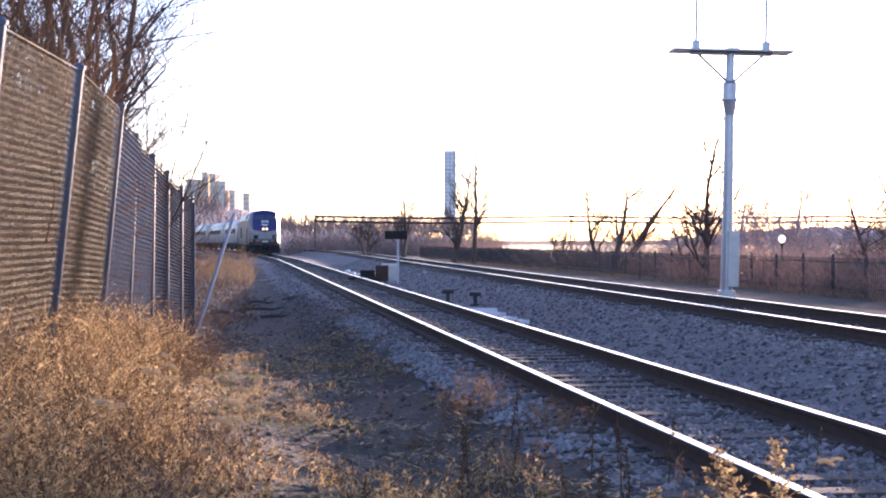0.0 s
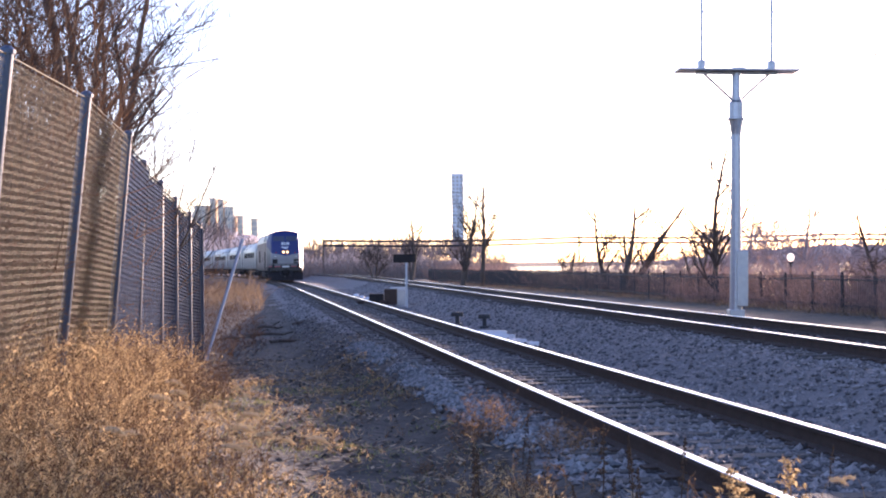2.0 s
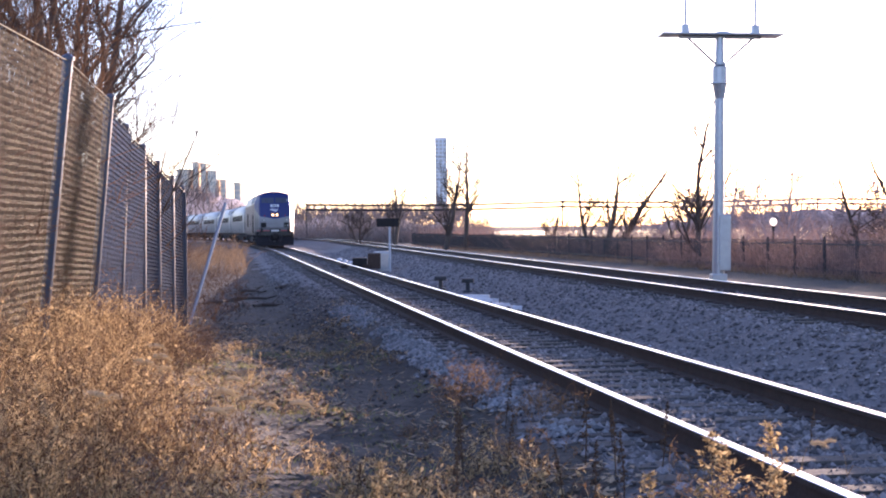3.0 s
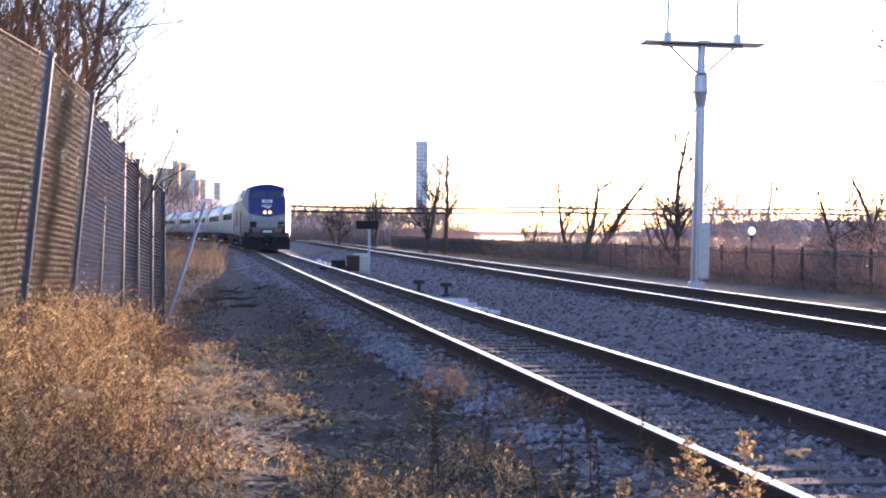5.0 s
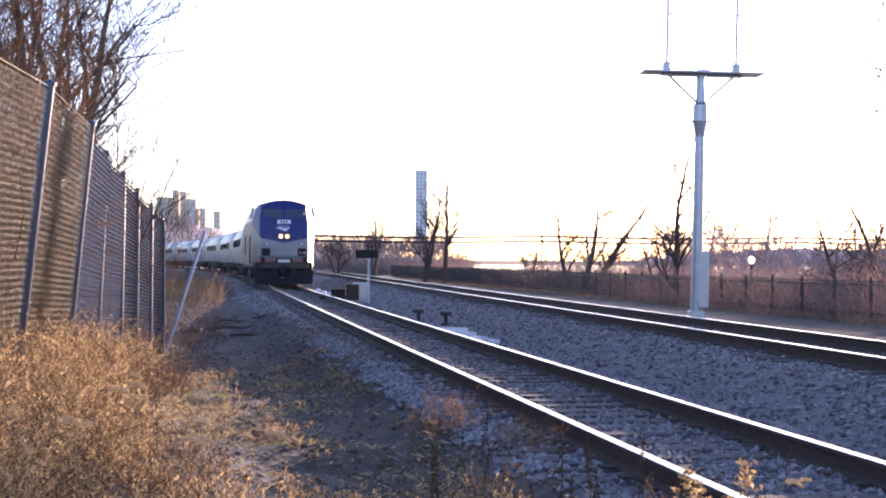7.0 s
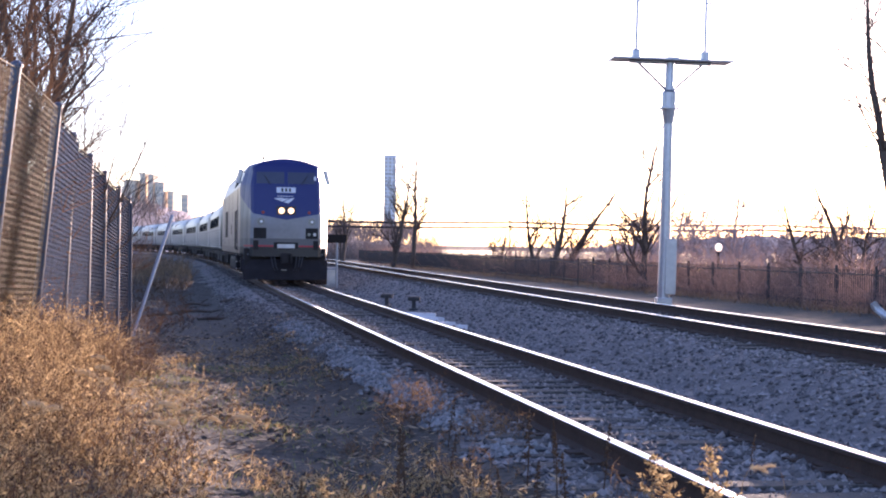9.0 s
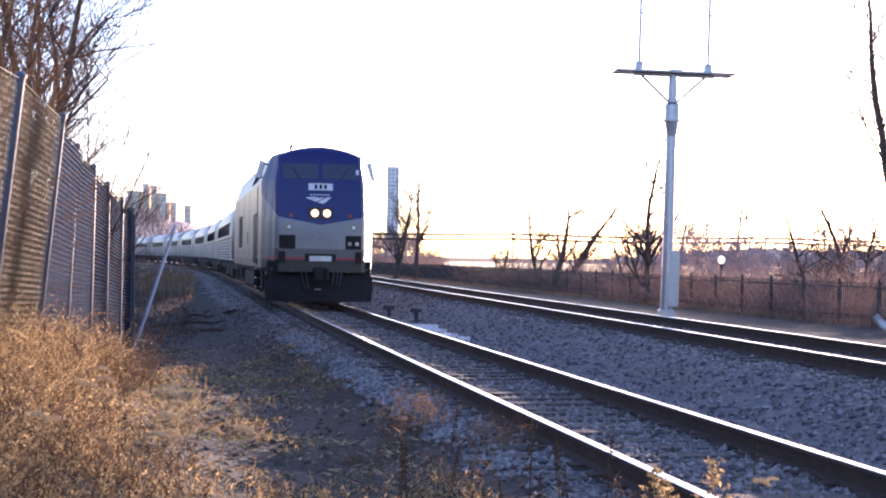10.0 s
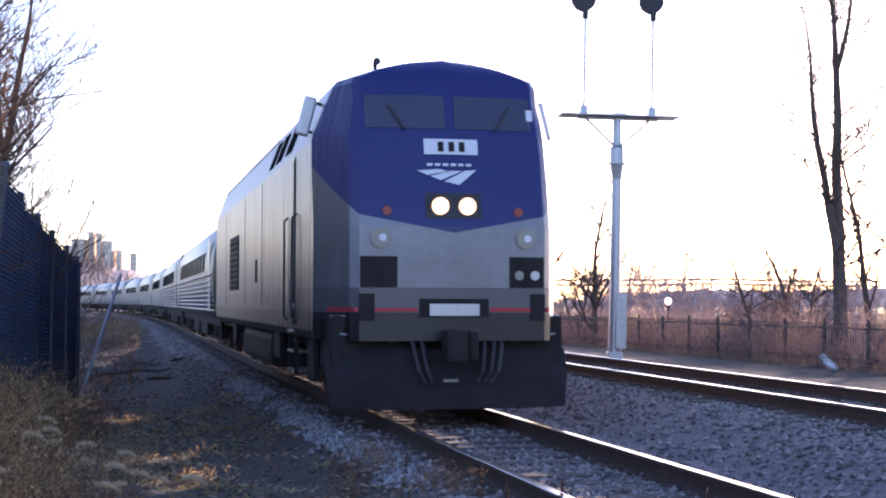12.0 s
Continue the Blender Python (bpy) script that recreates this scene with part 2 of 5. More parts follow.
def disc(bm, centre, axis, r, depth, sides=20, r2=None):
    c, a = Vector(centre), Vector(axis).normalized()
    return tube(bm, [c, c + a * depth], [r, r if r2 is None else r2], sides)


# ---- the lines of the two tracks: distance along, to place and heading
TURN = math.atan(0.1385)


def line_1(s):
    """Track one: straight past the camera, bending left far off. Returns x, y and the heading, left of +y."""
    x0, y0, bend, radius = 3.85, 0.0, 98.0, 1200.0
    q = min(s, bend)
    x, y, a = x0 - math.sin(TURN) * q, y0 + math.cos(TURN) * q, TURN
    if s > bend:
        b = (s - bend) / radius
        x -= radius * (math.cos(a) - math.cos(a + b))
        y += radius * (math.sin(a + b) - math.sin(a))
        a += b
    return x, y, a


def line_2(s):
    x0, y0, bend, radius, a = 8.1, 0.0, 130.0, 420.0, math.atan(0.119)
    q = min(s, bend)
    x, y = x0 - math.sin(a) * q, y0 + math.cos(a) * q
    if s > bend:
        b = (s - bend) / radius
        x -= radius * (math.cos(a) - math.cos(a + b))
        y += radius * (math.sin(a + b) - math.sin(a))
        a += b
    return x, y, a


def centre_1(y):
    """Where the middle of track one lies at y."""
    if y < 97:
        return 3.85 - 0.1385 * y
    s = y / math.cos(TURN)
    for _ in range(3):
        x, yy, a = line_1(s)
        s += (y - yy) / math.cos(a)
    return line_1(s)[0]


RAIL_2 = 0.28      # the second track lies higher
# heads of the fence posts (x, y), the ground level there and each post's lean in degrees
POSTS = [(-3.2, 8.3, -0.03, 6.2), (-3.36, 11.35, -0.03, 6.2), (-3.5, 14.4, -0.02, 6.2), (-3.76, 17.45, -0.13, 5.6), (-4.2, 20.45, -0.27, 2.6),
         (-4.55, 23.45, -0.38, 0.7), (-4.88, 26.45, -0.5, 0.3), (-5.16, 29.45, -0.66, 0.2), (-5.42, 32.2, -0.78, 0.0)]
FENCE = [(x - 3.05 * math.sin(radians(k)), y, z) for x, y, z, k in POSTS]


# ---- ground
def smooth_step(a, b, v):
    v = min(1.0, max(0.0, (v - a) / (b - a)))
    return v * v * (3 - 2 * v)


def ground_z(x, y):
    u1 = (x - centre_1(y)) * 0.9905
    u2 = x - (8.1 - 0.119 * min(y, 130))
    if y > 130:
        u2 = x - line_2(130 + (y - 130) * 1.03)[0]
    # beside the first track the land falls slowly along the fence
    left = -0.42 - 0.3 * smooth_step(14, 34, y) + 0.4 * smooth_step(-3.2, -5.2, u1) * (1 - smooth_step(14, 26, y))
    left += 0.0 if y < 34 else 0.3 * smooth_step(40, 70, y)
    bed1 = -0.185 - 0.55 * smooth_step(1.25, 3.0, abs(u1))
    bed2 = RAIL_2 - 0.185 - 0.45 * smooth_step(1.3, 3.2, abs(u2))
    right = -0.2 - 0.25 * smooth_step(4, 9, u2)
    if u1 < 0:
        z = max(bed1, left)
    elif u2 > 0:
        z = max(bed2, right)
    else:
        z = max(bed1, bed2, -0.32)
    if u1 < -7:
        z += 0.14 * min(30, -7 - u1)       # wooded slope behind the fence
    if u2 > 12:
        z -= 2.6 * smooth_step(12, 24, u2)  # river bank
    k = noise.noise((x * 0.8, y * 0.8, 0)) * 0.05 + noise.noise((x * 2.7, y * 2.7, 3)) * 0.025
    if u1 < -1.7 and y < 60:       # trodden, rutted earth
        k += 0.07 * noise.noise((x * 0.9, y * 0.55, 20)) + 0.05 * noise.noise((x * 1.8, y * 1.3, 21))
    return z + k * (0.35 if abs(u1) < 1.5 or abs(u2) < 1.5 else 1.0)


def build_ground():
    xs = sorted(set([-4000, -1500, -600, -300, -150, -90, -60, -45, -36] + [-30 + 0.75 * i for i in range(30)] + [-7.5 + 0.22 * i for i in range(92)]
                    + [13 + 0.8 * i for i in range(30)] + [40, 50, 70, 100, 200, 500, 1500, 4000]))
    ys = sorted(set([-4000, -800, -200, -60, -20, -8] + [-4 + 0.25 * i for i in range(180)] + [41 + 0.7 * i for i in range(90)]
                    + [105 + 2.5 * i for i in range(40)] + [220, 260, 320, 400, 600, 1000, 2000, 4500]))
    verts = [(x, y, ground_z(x, y)) for y in ys for x in xs]
    w = len(xs)
    faces = [(j * w + i, j * w + i + 1, (j + 1) * w + i + 1, (j + 1) * w + i) for j in range(len(ys) - 1) for i in range(w - 1)]
    g = raw("ground", verts, faces, M["soil"], smooth=True)
    g.data.materials.append(M["ballast"])
    pol = g.data.polygons
    idx = []
    for j in range(len(ys) - 1):
        for i in range(w - 1):
            x, y = (xs[i] + xs[i + 1]) / 2, (ys[j] + ys[j + 1]) / 2
            u1 = x - centre_1(y)
            u2 = x - (8.1 - 0.119 * y) if y < 130 else x - line_2(130 + (y - 130) * 1.03)[0]
            edge = 1.45 + 0.35 * noise.noise((x * 0.5, y * 0.5, 9)) + (0.9 * smooth_step(34, 60, y))
            idx.append(1 if (u1 > -edge and u2 < 3.3 and y > -60) else 0)
    pol.foreach_set("material_index", idx)
    tagged(g, "dark bare earth with grey ballast along the tracks", "ground", kind="structure")
    w_ = raw("water", [(40, -50, -2.2), (900, -50, -2.2), (900, 1200, -2.2), (6, 1200, -2.2), (8, 150, -2.2)], [(0, 1, 2, 3, 4)], M["water"])
    tagged(w_, "calm pale river beyond the park fence", "water", kind="structure")


RAIL_PROFILE = [(-0.07, -0.17), (0.07, -0.17), (0.07, -0.155), (0.012, -0.135), (0.012, -0.045), (0.038, -0.035), (0.038, -0.004), (0.034, 0.0),
                (-0.034, 0.0), (-0.038, -0.004), (-0.038, -0.035), (-0.012, -0.045), (-0.012, -0.135), (-0.07, -0.155)]


def build_track(name, line, z, ties, far):
    t = thing(name, "rusty steel railway track with bright worn railheads on wooden sleepers", "railway track", kind="structure")
    n = len(RAIL_PROFILE)
    ss = [-20 + 2.0 * i for i in range(int((far + 20) / 2))]
    for side in (-0.7525, 0.7525):
        v, f = [], []
        for s in ss:
            x, y, a = line(s)
            for o, dz in RAIL_PROFILE:
                v.append((x + (side + o) * math.cos(a), y + (side + o) * math.sin(a), z + dz))
        top = []
        for i in range(len(ss) - 1):
            for k in range(n):
                f.append((i * n + k, i * n + (k + 1) % n, (i + 1) * n + (k + 1) % n, (i + 1) * n + k))
                top.append(1 if k in (6, 7, 8) else 0)
        r = raw("rail", v, f, M["rust"], t, "rusty rail with a bright polished head")
        r.data.materials.append(M["railtop"])
        r.data.polygons.foreach_set("material_index", top)
    first = None
    rnd = random.Random(7)
    for i in range(ties):
        s = 4.0 + 0.52 * i
        x, y, a = line(s)
        m = pose(x, y, z - 0.245 + rnd.uniform(-0.012, 0.008), 0, 0, math.degrees(a) + rnd.uniform(-1, 1))
        if first is None:
            first = part("tie", boxm(-1.3, 1.3, -0.115, 0.115, -0.08, 0.08, bevel=0.012), M["tie"], t, "", m)
        else:
            again("tie", first, t, m)
    # steel plates and spikes under the rails
    bm = bmesh.new()
    for i in range(min(ties, 110)):
        x, y, a = line(4.0 + 0.52 * i)
        for side in (-0.7525, 0.7525):
            c = Vector((x + side * math.cos(a), y + side * math.sin(a), z - 0.163))
            bmesh.ops.create_cube(bm, size=1.0, matrix=Matrix.Translation(c) @ Matrix.Rotation(a, 4, "Z") @ Matrix.Diagonal((0.34, 0.18, 0.02, 1)))
    tagged(part("tie_plates", bm, M["rust"], t), kind="stuff")
    return t


def build_stones():
    """Loose ballast, joined: too many to pick apart."""
    rnd = random.Random(3)
    v, f = [], []
    base = [(1, 0, 0), (-1, 0, 0), (0, 1, 0), (0, -1, 0), (0, 0, 1), (0, 0, -1)]
    tri = [(0, 2, 4), (2, 1, 4), (1, 3, 4), (3, 0, 4), (2, 0, 5), (1, 2, 5), (3, 1, 5), (0, 3, 5)]

    def put(x, y, z, r):
        k = len(v)
        a = rnd.uniform(0, 6.28)
        ca, sa = math.cos(a), math.sin(a)
        sx, sy, sz = r * rnd.uniform(0.7, 1.3), r * rnd.uniform(0.6, 1.1), r * rnd.uniform(0.5, 0.9)
        for px, py, pz in base:
            qx, qy, qz = (px + rnd.uniform(-.35, .35)) * sx, (py + rnd.uniform(-.35, .35)) * sy, (pz + rnd.uniform(-.3, .3)) * sz
            v.append((x + qx * ca - qy * sa, y + qx * sa + qy * ca, z + qz))
        f.extend((a_ + k, b_ + k, c_ + k) for a_, b_, c_ in tri)
    for i in range(68000):
        y = 7 + 95 * rnd.random() ** 2.3
        c1, c2 = 3.85 - 0.1385 * y, 8.1 - 0.119 * y
        x = rnd.uniform(c1 - (1.5 if y < 30 else 2.4), c2 + (2.6 if rnd.random() < 0.75 else 4.6))
        if x < c1 - 1.1 and rnd.random() < 0.35 + 0.6 * noise.noise((x * 0.9, y * 0.4, 6)):
            continue
        put(x, y, ground_z(x, y) + 0.005, rnd.uniform(0.02, 0.048))
    tagged(raw("ballast_stones", v, f, M["stone"]), "loose grey crushed ballast stones", "gravel", kind="stuff")
    v, f = [], []
    for i in range(3600):      # fresh pale stones spilled beside the near rail
        y = 11 + 19 * rnd.random()
        c1 = 3.85 - 0.1385 * y
        x = c1 - 1.38 - 0.012 * (y - 11) + rnd.gauss(0, 0.12)
        if noise.noise((x * 1.6, y * 0.7, 15)) < rnd.uniform(-0.5, 0.25):
            continue
        put(x, y, ground_z(x, y) + 0.015, rnd.uniform(0.025, 0.055))
    tagged(raw("spilled_stones", v, f, M["pale_stone"]), "fresh pale crushed stones spilled beside the rail", "gravel", kind="stuff")


build_ground()
build_track("track_1", line_1, 0.0, 300, 420)
build_track("track_2", line_2, RAIL_2, 260, 420)
build_stones()


# ---- the train
LOCO_SECTION = [(0.9, 1.5), (1.0, 1.54), (3.38, 1.54), (3.44, 1.525), (4.02, 1.31), (4.1, 1.26)]
NOSE = 10.3
ARC_Z, ARC_H = 4.1, 0.25


def half_width(z):
    """Upright sides, a band that leans in above them, and a low arched roof."""
    if z > ARC_Z:
        return max(0.02, 1.26 * math.sqrt(max(0.0, 1 - (z - ARC_Z) / ARC_H)))
    for (z0, w0), (z1, w1) in zip(LOCO_SECTION, LOCO_SECTION[1:]):
        if z0 <= z <= z1:
            return w0 + (w1 - w0) * (z - z0) / (z1 - z0)
    return LOCO_SECTION[0][1]


def face_width(z):
    """Half the width of the flat front between the two slanting cheeks."""
    if z > 3.9:
        return 0.86 * half_width(z)
    return 1.19 - 0.09 * max(0.0, (z - 3.3) / 0.6)


def nose_x(z, w):
    """How far forward the front lies at height z and at the share w (0 to 1) of the half width."""
    back = 0.0 if z < 2.25 else 0.24 * (z - 2.25) + 0.1 * max(0, z - 3.4) ** 2
    if z > ARC_Z:
        back += 2.2 * (z - ARC_Z) ** 2
    y, f, h = w * half_width(z), face_width(z), half_width(z)
    x = NOSE + 0.2 - back - 0.1 * min(1.0, y / f)
    if y > f:
        depth = 1.05 - 0.5 * max(0.0, min(1.0, (z - 3.3) / 0.8))
        x -= depth * (y - f) / (h - f)
    return x


def loco_body(loco):
    zs = [0.9, 1.0, 1.25, 1.53, 1.9, 2.24, 2.26, 2.5, 2.8, 3.1, 3.38, 3.44, 3.6, 3.8, 4.02, 4.1, 4.16, 4.21, 4.255, 4.29, 4.315, 4.333, 4.344, 4.349]
    tail = [8.3, 4.0, 0.0, -4.0, -8.0, -10.1]
    v, f, ring = [], [], []
    for z in zs:
        hw, fw = half_width(z), face_width(z)
        ys = [0, 0.25 * fw, 0.5 * fw, 0.75 * fw, fw - 0.04 * hw, fw + 0.02 * hw, fw + 0.35 * (hw - fw), fw + 0.7 * (hw - fw), hw]
        row = [(nose_x(z, y / hw), y, z) for y in ys] + [(x, hw, z) for x in tail]
        row = row + [(x, -y, z_) for x, y, z_ in row[::-1]][:-1]
        ring.append(len(v))
        v.extend(row)
    n = len(row)
    for a, b in zip(ring, ring[1:]):
        for k in range(n):
            f.append((a + k, a + (k + 1) % n, b + (k + 1) % n, b + k))
    f.append(tuple(range(ring[-1], ring[-1] + n)))
    f.append(tuple(range(n))[::-1])
    body = raw("body", v, f, M["loco"], loco, "silver sides and a deep blue cab brow", smooth=True)
    body.data.set_sharp_from_angle(angle=radians(13))
    return body


def on_nose(y, z, proud=0.0):
    return Vector((nose_x(z, min(1, abs(y) / half_width(z))) + proud, y, z))


def nose_panel(name, y0, y1, z0, z1, material, loco, label="", proud=0.012, ny=6, nz=3):
    v, f = [], []
    for layer in (proud, -0.06):
        for j in range(nz + 1):
            for i in range(ny + 1):
                v.append(tuple(on_nose(y0 + (y1 - y0) * i / ny, z0 + (z1 - z0) * j / nz, layer)))
    w = ny + 1
    k = w * (nz + 1)
    for j in range(nz):
        for i in range(ny):
            f.append((j * w + i, j * w + i + 1, (j + 1) * w + i + 1, (j + 1) * w + i))
    rim = [i for i in range(w)] + [j * w + ny for j in range(1, nz + 1)] + [nz * w + i for i in range(ny - 1, -1, -1)] + [j * w for j in range(nz - 1, 0, -1)]
    for a, b in zip(rim, rim[1:] + rim[:1]):
        f.append((a, a + k, b + k, b))
    return raw(name, v, f, material, loco, label)


def side_pane(name, wide, s, x0, x1, z0, z1, owner, label, rows=5):
    """A window pane that follows the curve of a vehicle's side."""
    v, f = [], []
    for o in (0.014, -0.05):
        for j in range(rows + 1):
            z = z0 + (z1 - z0) * j / rows
            v += [(x0, s * (wide(z) + o), z), (x1, s * (wide(z) + o), z)]
    k = 2 * (rows + 1)
    for j in range(rows):
        a = 2 * j
        f += [(a, a + 1, a + 3, a + 2), (a, a + 2, a + 2 + k, a + k), (a + 1, a + 1 + k, a + 3 + k, a + 3)]
    f += [(0, k, k + 1, 1), (2 * rows, 2 * rows + 1, 2 * rows + 1 + k, 2 * rows + k)]
    return raw(name, v, f, M["glass"], owner, label)


def wheelset(parent, x, spin, tread=0.5):
    ax = part("wheelset", tubem([(0, -0.72, 0), (0, 0.72, 0)], 0.09, 10), M["dark"], parent, "", pose(x, 0, tread))
    for s in (-1, 1):
        bm = bmesh.new()
        disc(bm, (0, s * 0.69, 0), (0, s, 0), tread, 0.13, 28)
        disc(bm, (0, s * 0.66, 0), (0, s, 0), tread + 0.025, 0.035, 28)
        disc(bm, (0, s * 0.82, 0), (0, s, 0), 0.16, 0.05, 14)
        for k in range(5):
            a = k * 6.2832 / 5
            disc(bm, (0.3 * math.cos(a), s * 0.815, 0.3 * math.sin(a)), (0, s, 0), 0.05, 0.02, 8)
        part("wheel", bm, M["rust"], ax)
    spin.append((ax, x, tread))


def truck(parent, x, spin, base=2.75, r=0.5):
    bm = bmesh.new()
    for s in (-1, 1):
        box(bm, x - base / 2 - 0.55, x + base / 2 + 0.55, s * 1.02 - 0.09, s * 1.02 + 0.09, 0.55, 0.78, 0.03)
        for k in (-1, 1):
            box(bm, x + k * base / 2 - 0.2, x + k * base / 2 + 0.2, s * 1.13 - 0.1, s * 1.13 + 0.1, 0.34, 0.68, 0.03)
            tube(bm, [(x + k * 0.45, s * 1.12, 0.42), (x + k * 0.45, s * 1.12, 0.85)], 0.11, 10)
        tube(bm, [(x - 0.9, s * 1.16, 0.9), (x - 0.5, s * 1.16, 0.5)], 0.04, 6)
    box(bm, x - 0.4, x + 0.4, -1.1, 1.1, 0.5, 0.85, 0.04)
    part("truck_frame", bm, M["dark"], parent)
    for k in (-1, 1):
        wheelset(parent, x + k * base / 2, spin, r)


def build_loco(spin):
    L = thing("locomotive", "diesel passenger locomotive with blue brow, silver sides and lit headlights", "locomotive")
    loco_body(L)
    # underframe, fuel tank, trucks
    part("underframe", boxm(-9.9, 9.6, -1.35, 1.35, 0.78, 0.92, bevel=0.03), M["dark"], L)
    bm = boxm(-2.9, 2.9, -1.42, 1.42, 0.28, 0.85, bevel=0.12)
    part("fuel_tank", bm, M["pilot"], L)
    truck(L, 6.6, spin)
    truck(L, -6.6, spin)
    # side skirts between the trucks and by the steps
    for s in (-1, 1):
        part("skirt", boxm(4.0, 4.9, s * 1.46 - 0.03, s * 1.46 + 0.03, 0.5, 0.95, bevel=0.01), M["pilot"], L)
        part("skirt", boxm(-4.9, -4.0, s * 1.46 - 0.03, s * 1.46 + 0.03, 0.5, 0.95, bevel=0.01), M["pilot"], L)
        part("skirt", boxm(8.35, 8.95, s * 1.45 - 0.03, s * 1.45 + 0.03, 0.35, 0.95, bevel=0.01), M["pilot"], L)
    # pilot: a wide plough plate with a bent middle
    v, f = [], []
    for j, (z, o) in enumerate(((0.1, 0.1), (0.45, 0.06), (0.8, -0.06))):
        for i in range(11):
            y = -1.48 + 0.296 * i
            v.append((NOSE + 0.12 + o - 0.3 * abs(y / 1.48) ** 2.2, y * (0.97 if j == 0 else 1.0), z))
        for i in range(11):
            y = -1.48 + 0.296 * i
            v.append((NOSE - 0.02 + o - 0.3 * abs(y / 1.48) ** 2.2, y * (0.97 if j == 0 else 1.0), z))
    for j in range(2):
        for i in range(10):
            a, b = j * 22 + i, (j + 1) * 22 + i
            f += [(a, a + 1, b + 1, b), (a + 11, b + 11, b + 12, a + 12)]
        f += [(j * 22, (j + 1) * 22, (j + 1) * 22 + 11, j * 22 + 11), (j * 22 + 10, j * 22 + 21, (j + 1) * 22 + 21, (j + 1) * 22 + 10)]
    for i in range(10):
        f += [(i, i + 11, i + 12, i + 1), (44 + i, 45 + i, 56 + i, 55 + i)]
    raw("pilot", v, f, M["pilot"], L, "dull grey steel pilot plate")
    part("buffer_beam", boxm(NOSE - 1.2, NOSE - 0.12, -1.42, 1.42, 0.55, 1.2, bevel=0.04), M["dark"], L)
    # coupler with hoses
    bm = boxm(NOSE - 0.2, NOSE + 0.45, -0.12, 0.12, 0.72, 0.98, bevel=0.03)
    box(bm, NOSE + 0.35, NOSE + 0.72, -0.2, 0.06, 0.66, 1.04, 0.05)
    box(bm, NOSE + 0.4, NOSE + 0.62, 0.08, 0.2, 0.68, 1.02, 0.04)
    part("coupler", bm, M["dark"], L)
    for y in (-0.52, -0.4, 0.38, 0.5, 0.6):
        pts = [(NOSE - 0.1, y, 1.05), (NOSE + 0.2, y * 0.96, 0.85), (NOSE + 0.28, y * 0.85, 0.55), (NOSE + 0.24, y * 0.7, 0.42)]
        part("hose", tubem(pts, 0.025, 6), M["iron"], L)
    part("coupler_light", boxm(NOSE + 0.28, NOSE + 0.33, -0.16, 0.02, 0.42, 0.46, bevel=0.008), M["steel"], L)
    for s in (-1, 1):
        part("anticlimber", boxm(NOSE - 0.15, NOSE + 0.14, s * 0.38, s * 0.5, 1.05, 1.42, bevel=0.02), M["dark"], L)
        part("step_bar", tubem([(NOSE - 0.12, s * 1.32, 0.98), (NOSE + 0.1, s * 0.72, 0.9)], 0.016, 6), M["steel"], L)
        part("step_bar", tubem([(NOSE - 0.25, s * 1.42, 1.19), (NOSE + 0.02, s * 1.1, 1.19)], 0.016, 6), M["steel"], L)
        nose_panel("step_recess", s * 0.68, s * 1.12, 1.53, 1.9, M["dark"], L, "dark square step recess", 0.008)
        nose_panel("stirrup", s * 0.95, s * 1.13, 1.14, 1.46, M["dark"], L, "", 0.02)
    # white patch painted in for a bright reflection on the pane
    nose_panel("reflection_patch", 0.98, 1.06, 3.58, 3.72, M["white"], L, "small white reflection patch on the windscreen", 0.016, 1, 1)
    for y, k in ((0.8, "steel"), (1.0, "silver")):
        part("socket", disc(bmesh.new(), on_nose(y, 1.68, 0.0), (1, 0, 0), 0.055, 0.03, 18), M[k], L, "round pale cable socket")
    nose_panel("lower_panel", -0.42, 0.42, 1.18, 1.4, M["dark"], L, "dark recess above the coupler", 0.014)
    nose_panel("nose_plate", -0.3, 0.3, 1.2, 1.34, M["silver"], L, "pale grey plate", 0.03)
    for y0, y1 in ((-1.42, -1.14), (-0.95, -0.44), (0.44, 0.95), (1.14, 1.42)):
        nose_panel("stripe", y0, y1, 1.245, 1.295, M["red"], L, "thin red stripe", 0.009)
    nose_panel("ledge", -1.15, 1.15, 1.52, 1.535, M["loco"], L, "", 0.008, 12, 1)
    # windscreen, number board, marks, lamps
    for s in (-1, 1):
        w = nose_panel("windscreen", s * 0.06, s * 1.2, 3.45, 3.86, M["windscreen"], L, "dark tinted windscreen pane", 0.01)
        bm = bmesh.new()
        tube(bm, [on_nose(s * 0.55, 3.42, 0.05), on_nose(s * 0.75, 3.74, 0.05)], 0.012, 5)
        part("wiper", bm, M["iron"], w)
        part("marker_light", disc(bmesh.new(), on_nose(s * 0.8, 2.44, -0.02), (1, 0, 0), 0.055, 0.05, 14), M["lamp_red"], L, "unlit red marker light")
        d = part("ditch_light", disc(bmesh.new(), on_nose(s * 0.88, 2.12, -0.03), (1, 0, 0), 0.125, 0.06, 24), M["steel"], L, "round clear ditch light in a bright rim")
        bm = disc(bmesh.new(), on_nose(s * 0.88, 2.12, 0.022), (1, 0, 0), 0.1, 0.02, 24)
        part("lens", bm, M["steel"], d)
        part("bulb", disc(bmesh.new(), on_nose(s * 0.88 + 0.02, 2.12, 0.04), (1, 0, 0), 0.045, 0.01, 14), M["white"], d)
        h = part("headlight", disc(bmesh.new(), on_nose(s * 0.165, 2.5, -0.04), (1, 0, 0), 0.145, 0.06, 24), M["iron"], L)
